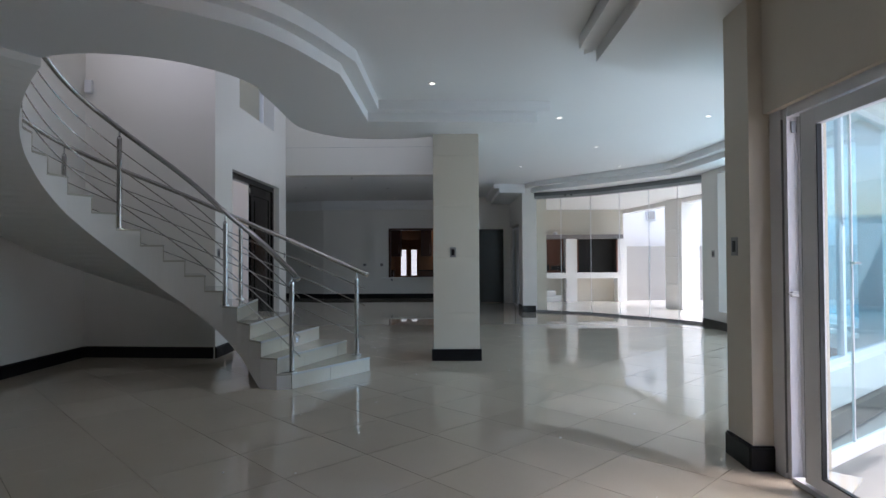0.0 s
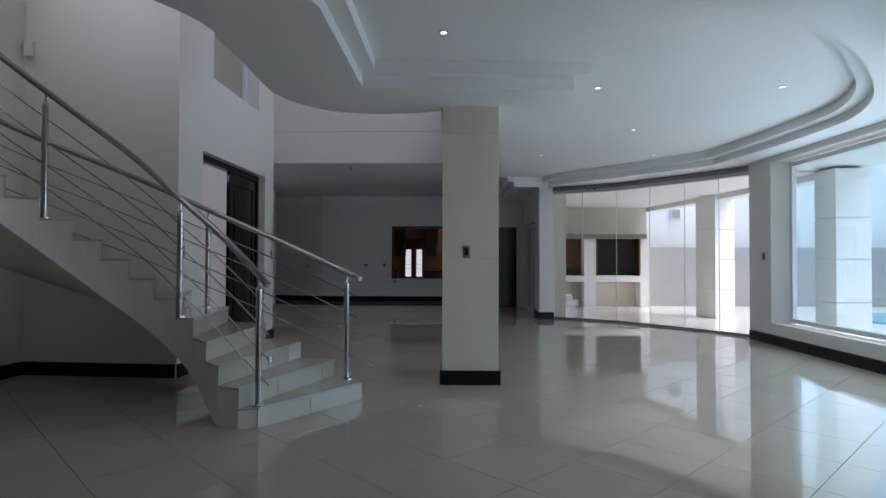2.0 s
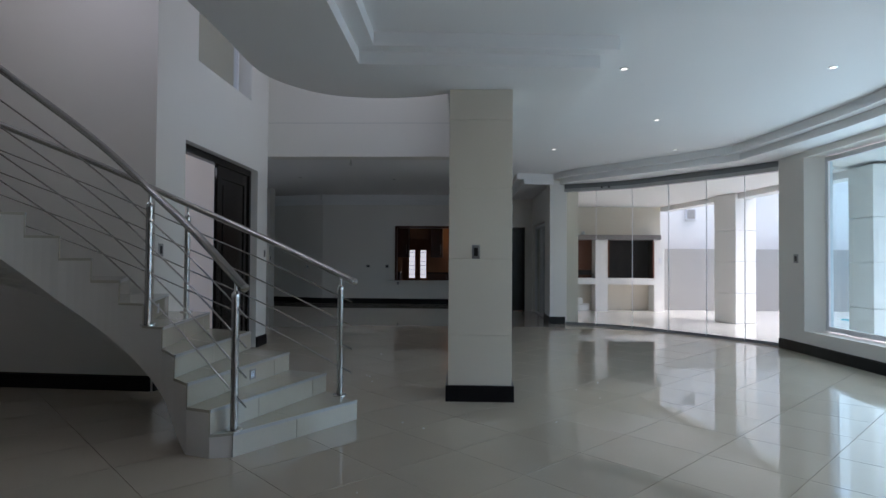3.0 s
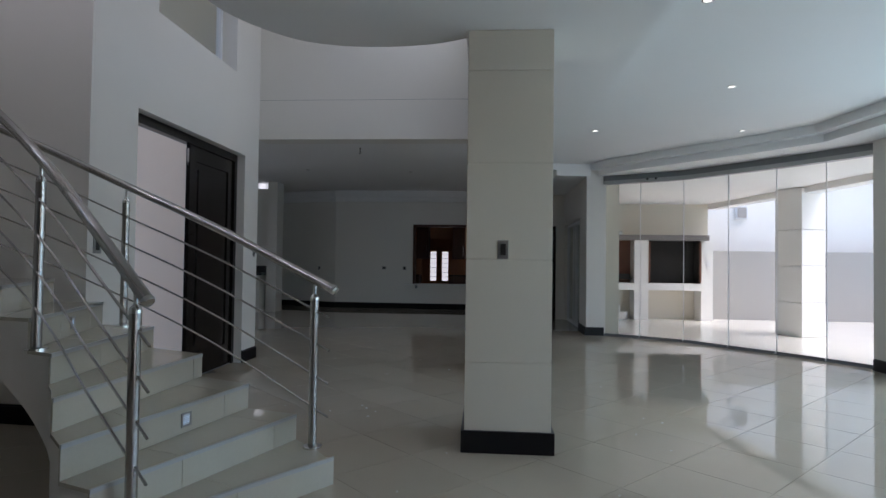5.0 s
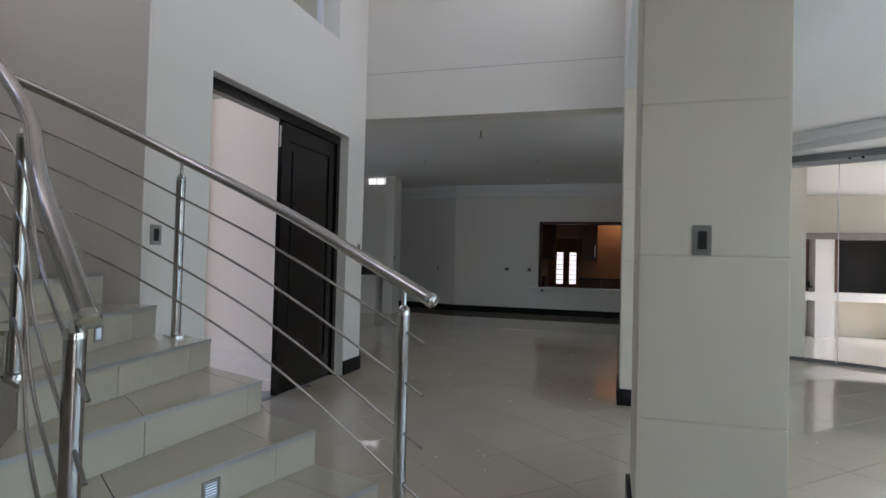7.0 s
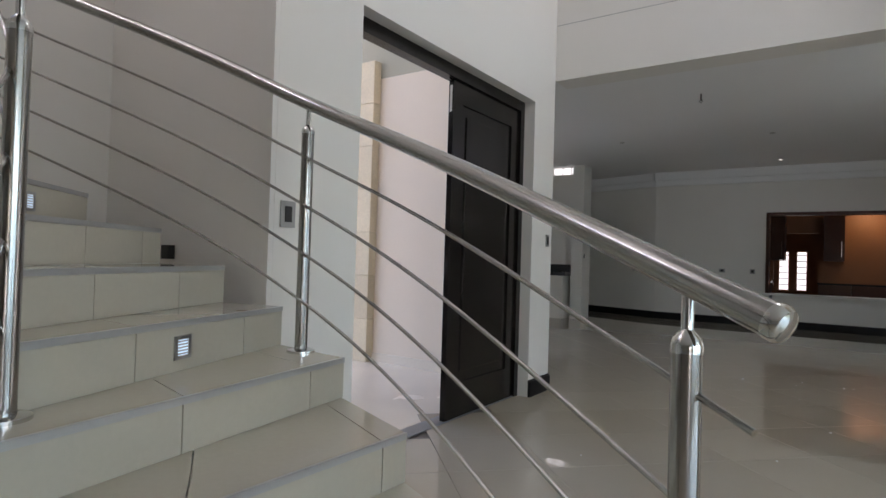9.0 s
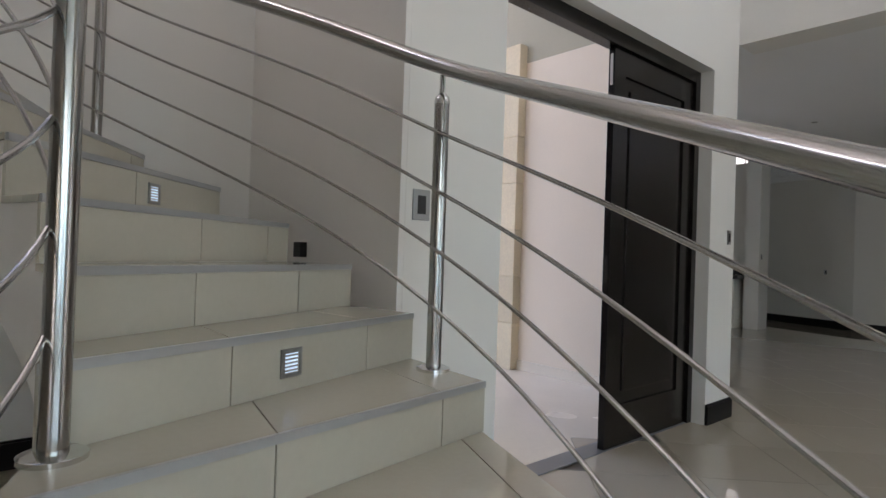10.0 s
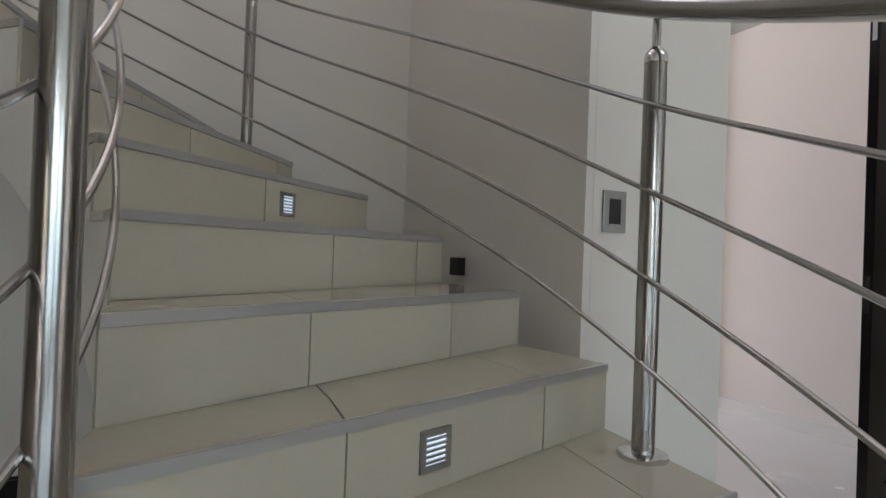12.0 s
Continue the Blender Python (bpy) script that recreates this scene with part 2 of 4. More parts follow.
wall("wall_passage_east", boxes((2.2, 2.55, 14.55, 15.3, 0, 3.2), (2.2, 2.55, 17.4, 17.7, 0, 3.2), (2.2, 2.55, 15.3, 17.4, 2.22, 3.2)))
# east side
wall("wall_east", boxes((5.3, 5.6, 10.87, 11.53, 0, 3.2), (5.3, 5.6, 7.3, 10.87, 0, 0.33), (5.3, 5.6, 7.3, 10.87, 2.85, 3.2), (5.3, 5.6, 6.9, 7.3, 0, 3.2)))
BAY = [(2.75, 4.56), (5.56, 6.88)]
bb = bmesh.new()
add_ribbon(bb, BAY, offset(BAY, 0.22), 0.0, 0.33)
add_ribbon(bb, BAY, offset(BAY, 0.22), 2.8, 3.2)
wall("wall_bay", bb)
wall("wall_pillar", prism([(2.28, 4.27), (2.5, 4.54), (2.75, 4.56), (2.75, 3.94), (2.27, 3.94)], 0, 3.2), "cream painted wall pier beside the sliding door", CREAM)
wall("wall_slider", boxes((2.36, 2.65, -2.5, 1.3, 0, 3.2), (2.36, 2.65, 1.3, 3.94, 2.2, 3.2)), "cream painted wall over the sliding door", CREAM)

# ---- ceilings ----
CX, CY, RIN = -2.45, 5.85, 0.95
opening = [(0.17, 11.33), (0.17, 7.94)] + smooth_curve([(0.17, 7.94), (-0.13, 8.05), (-0.6, 8.08), (-1.03, 7.95), (-1.31, 7.64), (-1.44, 7.3), (-1.45, 6.9), (-1.43, 6.4), (-1.43, 5.9)], 5)[1:]
opening += [(CX + 1.06 * math.cos(radians(a)), CY + 1.06 * math.sin(radians(a))) for a in range(-6, -125, -8)]
tray_left = [(-0.55, 7.08)] + [(-0.55, 5.36)] + smooth_curve([(-0.55, 5.36), (-0.81, 4.66), (-1.11, 4.24), (-1.7, 3.85), (-2.6, 3.7), (-4.6, 3.7)], 6)[1:]
tray_right = [(2.4, 14.57)] + smooth_curve([(2.4, 14.57), (2.62, 14.05), (3.43, 13.13), (4.17, 12.3), (4.72, 11.58)], 5)[1:] + smooth_curve([(4.72, 11.58), (4.86, 10.1), (4.9, 8.95), (4.82, 8.25), (4.42, 7.4), (3.6, 6.4), (2.95, 5.85), (2.3, 5.5), (1.63, 5.1)], 5)[1:]


GLASS_LINE = smooth_curve([(2.52, 14.57), (3.1, 14.27), (3.72, 13.87), (4.22, 13.28), (4.68, 12.7), (5.08, 12.15), (5.45, 11.55)], 5)
FLOOR_EDGE = [(-6.4, -2.75), (2.65, -2.75), (2.65, 4.4), (5.6, 6.85), (5.6, 11.55)] + GLASS_LINE[::-1] + [(2.55, 14.6), (2.55, 17.7), (2.3, 17.7), (2.3, 23.2), (-6.4, 23.2)]
setting(part("floor", prism(FLOOR_EDGE, -0.2, -0.012), GROUT), "grey grout bed under polished cream floor tiles", "floor")
tray = tray_left[::-1] + [(1.46, 7.2), (1.46, 11.62), (0.98, 11.62), (0.98, 17.5), (1.63, 17.5), (1.63, 14.45)] + tray_right + [(1.63, -2.5), (-4.6, -2.5)]
setting(part("ceiling", prism(tray, CEILING, CEILING + 0.06), CEIL), "white plastered tray ceiling", "ceiling")
soffit_west = opening + [(-3.4, 3.86), (-4.6, 3.86)] + tray_left[::-1] + [(1.46, 7.2), (1.46, 11.62), (0.17, 11.62)]
setting(part("ceiling_stair_bulkhead", prism(soffit_west, SOFFIT, CEILING + 0.061), CEIL), "white plastered dropped ceiling round the stair opening", "ceiling")
setting(part("ceiling_passage_bulkhead", prism([(1.63, 14.45), (2.4, 14.57), (2.2, 14.6), (2.2, 17.5), (1.63, 17.5)], SOFFIT, CEILING + 0.061), CEIL), "white plastered dropped ceiling of the passage", "ceiling")
soffit_east = tray_right + [(1.63, -2.5), (2.36, -2.5), (2.36, 3.83), (2.76, 3.87), (2.76, 4.57), (5.3, 6.7), (5.3, 11.53)] + GLASS_LINE[::-1]
setting(part("ceiling_glass_bulkhead", prism(soffit_east, SOFFIT, CEILING + 0.061), CEIL), "white plastered dropped ceiling along the curved glass", "ceiling")


def cornice(name, edge, side):
    """A broad plaster step that stands out from a bulkhead's edge into the tray."""
    bm = add_ribbon(bmesh.new(), edge, offset(edge, side * 0.14), SOFFIT + 0.105, CEILING - 0.001)
    return setting(part(name, bm, CEIL), "white stepped plaster cornice", "trim")


cornice("trim_stair_cornice", [(-0.55, 6.942)] + tray_left[1:], 1)
cornice("trim_front_cornice", [(-0.55, 7.08), (0.4, 7.14), (1.46, 7.2), (1.58, 7.208)], -1)
cornice("trim_glass_cornice", tray_right, 1 - 2)
cornice("trim_passage_cornice", [(1.63, 17.5), (1.63, 16.0), (1.63, 14.45)], -1)
cornice("trim_near_cornice", [(1.63, 5.1), (1.63, 1.0), (1.63, -2.5)], -1)
setting(part("ceiling_far_room", box(-6.4, 0.98, 11.62, 21.0, 3.3, 3.36), CEIL), "white plastered far room ceiling", "ceiling")
setting(part("trim_far_cornice", boxes((-3.9, 0.98, 19.66, 19.8, 3.12, 3.299), (-3.9, 0.98, 19.73, 19.8, 3.0, 3.12), (-6.15, -6.0, 11.6, 20.5, 3.05, 3.299)), CEIL), "white stepped plaster cornice", "trim")
splay = [(-3.9, 19.8), (-6.15, 20.5)]
cb = bmesh.new()
add_ribbon(cb, splay, offset(splay, 0.14), 3.12, 3.298)
add_ribbon(cb, splay, offset(splay, 0.07), 3.0, 3.12)
setting(part("trim_splay_cornice", cb, CEIL), "white stepped plaster cornice", "trim")
setting(part("ceiling_void", box(-4.85, 0.42, 3.4, 11.62, TOP, TOP + 0.1), CEIL), "white plastered ceiling high over the stair", "ceiling")

# ---- skirtings ----
def skirting(name, pts, side, h=0.15, d=0.022):
    bm = add_ribbon(bmesh.new(), pts, offset(pts, side * d), 0.0, h - 0.012)
    add_ribbon(bm, pts, offset(pts, side * d * 0.6), h - 0.012, h)
    return setting(part(name, bm, SKIRT), "black granite skirting at the foot of the wall", "baseboard")


def run(a, b, n=2):
    return [(a[0] + (b[0] - a[0]) * i / (n - 1), a[1] + (b[1] - a[1]) * i / (n - 1)) for i in range(n)]


skirting("baseboard_door_jamb", run((-2.75, 10.90), (-2.75, 11.33)), -1)
skirting("baseboard_door_end", run((-2.772, 11.33), (-3.0, 11.33)), -1)
skirting("baseboard_door_stair", run((-2.75, 8.02), (-2.75, 8.63)), -1)
skirting("baseboard_stair_back", run((-4.578, 8.1485), (-2.77, 8.021)), -1)
skirting("baseboard_west", run((-4.6, -2.4), (-4.6, 8.13)), -1)
skirting("baseboard_east", run((5.3, 7.3), (5.3, 11.51)), 1)
skirting("baseboard_far_north", run((-3.9, 19.8), (0.98, 19.8)), -1)
skirting("baseboard_splay", run((-6.15, 20.5), (-3.9, 19.8)), -1)
skirting("baseboard_far_west", run((-6.15, 11.6), (-6.15, 20.5)), -1)
skirting("baseboard_pier_end", run((2.2, 14.55), (2.52, 14.55)), -1)
skirting("baseboard_pier_side", run((2.2, 14.53), (2.2, 15.3)), 1)
skirting("baseboard_pillar", run((2.27, 3.94), (2.28, 4.27)), 1)
skirting("baseboard_pillar_return", run((2.25, 3.94), (2.394, 3.94)), -1)

# ---- columns ----
def column(name, x0, x1, y0, y1, joints):
    ob = thing(name, "square cream plastered column with grooved courses and black skirting", "column", pose((x0 + x1) / 2, (y0 + y1) / 2, 0), "columns of the hall")
    hx, hy = (x1 - x0) / 2, (y1 - y0) / 2
    zs = [0.0] + joints + [SOFFIT]
    for i, (a, b) in enumerate(zip(zs, zs[1:])):
        part("column_course", box(-hx, hx, -hy, hy, a + (0.003 if i else 0), b - 0.003, bevel=0.006), CREAM, ob)
    part("column_core", box(-hx + 0.006, hx - 0.006, -hy + 0.006, hy - 0.006, 0.01, SOFFIT), CREAM, ob)
    t = 0.022
    bm = boxes((-hx - t, hx + t, -hy - t, -hy, 0, 0.15), (-hx - t, hx + t, hy, hy + t, 0, 0.15), (-hx - t, -hx, -hy, hy, 0, 0.15), (hx, hx + t, -hy, hy, 0, 0.15))
    part("skirting", bm, SKIRT, ob, "black granite skirting")
    return ob


COL1 = column("column", 0.19, 0.785, 7.79, 8.4, [0.62, 1.33, 2.0, 2.65])
COL2 = column("column", 0.17, 0.765, 10.68, 11.31, [0.62, 1.33, 2.0, 2.65])

# ---- staircase ----
N = 19


def zk(k):
    return 0.16 * k if k <= 5 else 0.80 + 0.172 * (k - 5)


IN5 = [(-1.21, 6.19), (-1.35, 6.15), (-1.54, 6.22), (-1.71, 6.38), (-1.94, 6.67)]
OUT = [(-0.56, 7.13), (-0.885, 7.42), (-1.25, 7.53), (-1.67, 7.72), (-2.15, 7.92), (-2.58, 7.96), (-2.93, 7.90), (-3.32, 7.80), (-3.70, 7.62), (-4.13, 7.38), (-4.45, 7.05),
       (-4.54, 6.62), (-4.57, 6.18), (-4.56, 5.74), (-4.49, 5.29), (-4.35, 4.86), (-4.12, 4.46), (-3.8, 4.12), (-3.42, 3.86), (-3.0, 3.7)]


def inner(k):
    if k < 5:
        i = int(k)
        u = k - i
        a, b = IN5[i - 1], IN5[i]
        return Vector((a[0] + (b[0] - a[0]) * u, a[1] + (b[1] - a[1]) * u))
    a = radians(58 + 13.5 * (k - 5))
    r = RIN + 0.10 * min(1, max(0, (k - 9) / 4))
    return Vector((CX + r * math.cos(a), CY + r * math.sin(a)))


def outer(k):
    i = min(int(k), N)
    u = k - i
    a, b = OUT[i - 1], OUT[i]
    return Vector((a[0] + (b[0] - a[0]) * u, a[1] + (b[1] - a[1]) * u))


def at(k, s):
    """A plan point on the stair: k along the flight, s from the inner (0) to the outer edge (1)."""
    return inner(k) * (1 - s) + outer(k) * s


def under(k):
    """The height of the stair's plastered underside."""
    return max(0.0, zk(k) - (0.50 if k < 9 else 0.50 - 0.028 * min(k - 9, 6)))


stair = thing("staircase", "curved plastered staircase with cream porcelain treads and risers", "staircase", pose(0, 0, 0))
SUB = 4
for k in range(1, N):
    bm = bmesh.new()
    ks = [k + i / SUB for i in range(SUB + 1)]
    top = zk(k) - 0.02
    a = [tuple(at(q, 0.0)) for q in ks]
    b = [tuple(at(q, 1.0)) for q in ks]
    lows = [under(q) for q in ks]
    va = [(bm.verts.new((*a[i], lows[i])), bm.verts.new((*a[i], top))) for i in range(SUB + 1)]
    vb = [(bm.verts.new((*b[i], lows[i])), bm.verts.new((*b[i], top))) for i in range(SUB + 1)]
    for i in range(SUB):
        bm.faces.new((va[i][0], va[i + 1][0], va[i + 1][1], va[i][1]))
        bm.faces.new((vb[i][0], vb[i][1], vb[i + 1][1], vb[i + 1][0]))
        bm.faces.new((va[i][1], va[i + 1][1], vb[i + 1][1], vb[i][1]))
        bm.faces.new((va[i][0], vb[i][0], vb[i + 1][0], va[i + 1][0]))
    bm.faces.new((va[0][0], va[0][1], vb[0][1], vb[0][0]))
    bm.faces.new((va[-1][0], vb[-1][0], vb[-1][1], va[-1][1]))
    part("step_body", bm, WALL, stair, "white plastered step body")


def tile_quad(p, q, r_, s_, z0, z1):
    return prism([tuple(p), tuple(q), tuple(r_), tuple(s_)], z0, z1)


SPLITS = {2: (0, 0.35, 0.85, 1), 3: (0, 0.3, 0.82, 1), 4: (0, 0.44, 0.92, 1), 5: (0, 0.40, 0.84, 1), 6: (0, 0.34, 0.78, 1), 7: (0, 0.32, 0.71, 1), 8: (0, 0.5, 0.86, 1)}
for k in range(1, N):
    cuts = SPLITS.get(k, (0, 0.46, 1) if k % 2 else (0, 0.38, 0.88, 1))
    zt, zb = zk(k), (zk(k - 1) if k > 1 else 0.0)
    for s0, s1 in zip(cuts, cuts[1:]):
        e0, e1 = s0 + (0.0018 if s0 else -0.004), s1 - (0.0018 if s1 < 1 else -0.004)
        pts = [tuple(at(k - 0.01, e0)), tuple(at(k - 0.01, e1)), tuple(at(k + 0.5, e1)), tuple(at(k + 1.0, e1)), tuple(at(k + 1.0, e0)), tuple(at(k + 0.5, e0))]
        part("tread_tile", prism(pts, zt - 0.0195, zt), STEP, stair)
        # riser tile stands in front of the body
        p0, p1 = at(k, e0), at(k, e1)
        n = Vector((p1 - p0).yx) * Vector((1, -1))
        n = Vector(((p1 - p0).y, -(p1 - p0).x)).normalized()
        if n.dot(at(k, 0.5) - at(k + 1, 0.5)) < 0:
            n = -n
        part("riser_tile", tile_quad(p0, p1, p1 + n * 0.01, p0 + n * 0.01, zb + 0.001, zt - 0.021), STEP, stair)
    p0, p1 = at(k, -0.004), at(k, 1.004)
    part("nosing_strip", tile_quad(p0 + n * 0.004, p1 + n * 0.004, p1 + n * 0.014, p0 + n * 0.014, zt - 0.02, zt + 0.001), ALU, stair, "pale metal nosing trim")


def step_light(k, s):
    p0, p1 = at(k, 0.0), at(k, 1.0)
    d = (p1 - p0).normalized()
    n = Vector((d.y, -d.x))
    if n.dot(at(k, 0.5) - at(k + 1, 0.5)) < 0:
        n = -n
    c = at(k, s) + n * 0.011
    yaw = math.degrees(math.atan2(d.y, d.x)) + (180 if n.dot(Vector((d.y, -d.x))) < 0 else 0)
    ob = thing("step_light", "square louvred steel step light, lit, set in the riser", "step light", pose(c.x, c.y, (zk(k) + zk(k - 1)) / 2 - 0.005, 0, 0, yaw), "step lights of the stair")
    w = 0.040
    bm = boxes((-w, w, -0.006, 0, w - 0.013, w), (-w, w, -0.006, 0, -w, -w + 0.013), (-w, -w + 0.013, -0.006, 0, -w + 0.013, w - 0.013), (w - 0.013, w, -0.006, 0, -w + 0.013, w - 0.013))
    part("frame", bm, PLATE, ob)
    part("diffuser", box(-w + 0.013, w - 0.013, -0.002, 0, -w + 0.013, w - 0.013), LED, ob, "glowing pale blue diffuser")
    for i in range(5):
        z = -0.021 + i * 0.0105
        part("louvre", box(-w + 0.013, w - 0.013, -0.007, -0.002, z - 0.0022, z + 0.0022), PLATE, ob)


step_light(3, 0.57)
step_light(6, 0.5)
step_light(9, 0.55)

# ---- railings ----
ROD_H = (0.212, 0.41, 0.61, 0.81)
RAIL_H = 1.04
KNOTS = (1.2, 3.2, 5.25, 7.6, 10.4, 12.8, 15.4, 17.2, 19.0)
INNER_KNOTS = (1.2, 3.2, 5.25, 7.8, 10.8, 13.0, 15.4, 17.2, 19.0)
OUTER_LINE = [(-0.725, 7.28), (-1.515, 7.675), (-2.36, 7.895), (-3.2, 7.70), (-4.24, 7.19), (-4.47, 6.3), (-4.36, 5.2), (-4.05, 4.55), (-3.45, 3.98)]
INNER_LINE = [(-1.225, 6.245), (-1.6, 6.42), (-2.12, 6.775)] + [tuple(Vector((CX, CY)) + (inner(k) - Vector((CX, CY))) * 1.06) for k in INNER_KNOTS[3:]]
INNER_LINE[3] = (-2.60, 6.79)
HEIGHTS = [(1.2, 0.147), (5.25, 0.80), (10.4, 1.66), (15.4, 2.52), (19.0, 3.14)]


def ramp(k):
    """A smooth height along the flight, without the steps."""
    for (a, za), (b, zb) in zip(HEIGHTS, HEIGHTS[1:]):
        if k <= b:
            return za + (zb - za) * (k - a) / (b - a)
    return HEIGHTS[-1][1]


def lift(h, k):
    """The rods run a little flatter than the handrail over the lowest steps."""
    return 0.045 * max(0, 5.25 - k) / 4.05 if h < 1 else 0.0


def post(parent, x, y, z, top):
    ob = part("post", tube([(x, y, z + 0.005), (x, y, top - 0.115)], 0.026, 20), STEEL, parent, "", True)
    part("collar", tube([(x, y, top - 0.125), (x, y, top - 0.112), (x, y, top - 0.1), (x, y, top - 0.085)], [0.0272, 0.0272, 0.024, 0.011], 20), CHROME, ob, "", True)
    part("pin", tube([(x, y, top - 0.09), (x, y, top - 0.01)], 0.0105, 12), CHROME, ob, "", True)
    part("base_flange", tube([(x, y, z), (x, y, z + 0.010), (x, y, z + 0.013)], [0.058, 0.058, 0.051], 28), CHROME, ob, "", True)
    return ob


def railing(plan, lead, label, knots):
    ob = thing("stair_railing", label, "railing", pose(0, 0, 0), "railings of the staircase")
    per = 12
    flat = smooth_curve(plan, per)
    ks = [knots[i // per] + (knots[min(i // per + 1, len(knots) - 1)] - knots[i // per]) * (i % per) / per for i in range(len(flat))]

    def line(h, front):
        pts = [Vector((p[0], p[1], ramp(k) + h + lift(h, k))) for p, k in zip(flat, ks)]
        for _ in range(24):
            pts = [pts[0]] + [(a + b * 2 + c) / 4 for a, b, c in zip(pts, pts[1:], pts[2:])] + [pts[-1]]
        d = (pts[0] - pts[4]).normalized()
        return [pts[0] + d * front] + pts

    first = line(RAIL_H, lead)
    rail = part("handrail", tube(first, 0.028, 24), STEEL, ob, "thick brushed steel handrail", True)
    d = (first[0] - first[1]).normalized()
    part("end_cap", tube([first[0] - d * 0.002, first[0] + d * 0.012, first[0] + d * 0.02, first[0] + d * 0.024], [0.030, 0.030, 0.025, 0.012], 20), CHROME, rail, "polished end cap", True)
    for h in ROD_H:
        part("rod", tube(line(h, 0.13), 0.0064, 10), STEEL, ob, "", True)
    for i, step in ((0, 1), (2, 5), (4, 10), (6, 15)):
        post(ob, *plan[i], zk(step), ramp(knots[i]) + RAIL_H)
    return ob


railing(INNER_LINE, 0.10, "brushed steel railing with four thin rods on the inner stair edge", INNER_KNOTS)
railing(OUTER_LINE, 0.16, "brushed steel railing with four thin rods on the outer stair edge", KNOTS)
pb = thing("plug_box", "small black plug box low on the stair wall", "socket", pose(-3.68, 8.085, 1.20, 0, 0, 4))
part("case", box(-0.035, 0.035, -0.045, 0, -0.04, 0.04, bevel=0.004), BLACK, pb)
ir = thing("alarm_sensor", "small white wall sensor high on the stair wall", "sensor", pose(-4.53, 8.143, 3.70, 0, 0, 4))
part("housing", box(-0.045, 0.045, -0.07, 0, -0.09, 0.09, bevel=0.015), WHITEFRAME, ir)

# ---- entrance door ----
door = thing("double_door", "tall dark-stained double door, one leaf open, dark frame", "door", pose(0, 0, 0))
part("door_frame", boxes((-2.94, -2.85, 8.63, 8.70, 0, 2.64), (-2.94, -2.85, 10.83, 10.90, 0, 2.64), (-2.94, -2.85, 8.70, 10.83, 2.55, 2.64), bevel=0.004), DOOR, door, "dark frame in the opening")


def door_leaf(parent, m):
    W, H, T = 1.06, 2.54, 0.044
    leaf = part("door_leaf", boxes((0, 0.13, -T / 2, T / 2, 0, H), (W - 0.13, W, -T / 2, T / 2, 0, H), (0.13, W - 0.13, -T / 2, T / 2, 0, 0.26), (0.13, W - 0.13, -T / 2, T / 2, H - 0.16, H),
                                   (0.13, W - 0.13, -T / 2 + 0.014, T / 2 - 0.014, 0.26, H - 0.16)), DOOR, parent, "", False, m)
    part("raised_panel", box(0.2, W - 0.2, -T / 2 + 0.004, T / 2 - 0.004, 0.34, H - 0.24, bevel=0.008), DOOR, leaf)
    part("lock_plate", box(-0.003, 0.0, -0.012, 0.012, 1.05, 1.22), CHROME, leaf, "steel lock plate on the leaf edge")
    part("top_bolt", box(-0.003, 0.0, -0.01, 0.01, 2.3, 2.5), CHROME, leaf)
    return leaf


door_leaf(door, pose(-2.895, 9.765, 0.006, 0, 0, 90))
door_leaf(door, pose(-2.93, 8.72, 0.006, 0, 0, 186))
part("threshold", box(-3.0, -2.86, 8.70, 10.83, -0.004, 0.006), TRACK, door, "dark metal threshold")


def switch_plate(x, y, z, face, w=0.075, h=0.125, label="brushed steel light switch plate with black rocker"):
    """face: yaw of the plate's outward normal, 0 is towards -y."""
    ob = thing("light_switch", label, "light switch", pose(x, y, z, 0, 0, face), "switch plates")
    part("plate", box(-w / 2, w / 2, -0.008, 0, -h / 2, h / 2, bevel=0.002), PLATE, ob)
    part("rocker", box(-w * 0.24, w * 0.24, -0.0105, -0.008, -h * 0.3, h * 0.3), BLACK, ob, "black rocker")
    return ob


switch_plate(-2.75, 8.13, 1.405, 90, 0.09, 0.13)
switch_plate(-2.75, 11.23, 1.405, 90, 0.06, 0.11)
switch_plate(0.445, 7.79, 1.40, 0, 0.075, 0.13)
switch_plate(5.3, 11.07, 1.38, -90, 0.11, 0.13)
switch_plate(2.277, 4.14, 1.385, -88, 0.075, 0.12)
switch_plate(-2.5, 19.8, 1.13, 0, 0.12, 0.08)
switch_plate(-1.92, 19.8, 1.13, 0, 0.10, 0.10)

# ---- curved glass wall ----
gw = thing("curved_glass_wall", "curved frameless folding glass wall with grey head and floor tracks", "glass wall", pose(0, 0, 0))
NP = len(GLASS_LINE)
part("head_track", add_ribbon(bmesh.new(), offset(GLASS_LINE, 0.05), offset(GLASS_LINE, -0.05), 2.78, SOFFIT - 0.002), TRACK, gw, "grey aluminium head track")
part("head_lip", add_ribbon(bmesh.new(), offset(GLASS_LINE, -0.052), offset(GLASS_LINE, -0.064), 2.78, 2.845), ALU, gw)
part("floor_track", add_ribbon(bmesh.new(), offset(GLASS_LINE, 0.035), offset(GLASS_LINE, -0.035), -0.008, 0.012), TRACK, gw, "dark floor track")
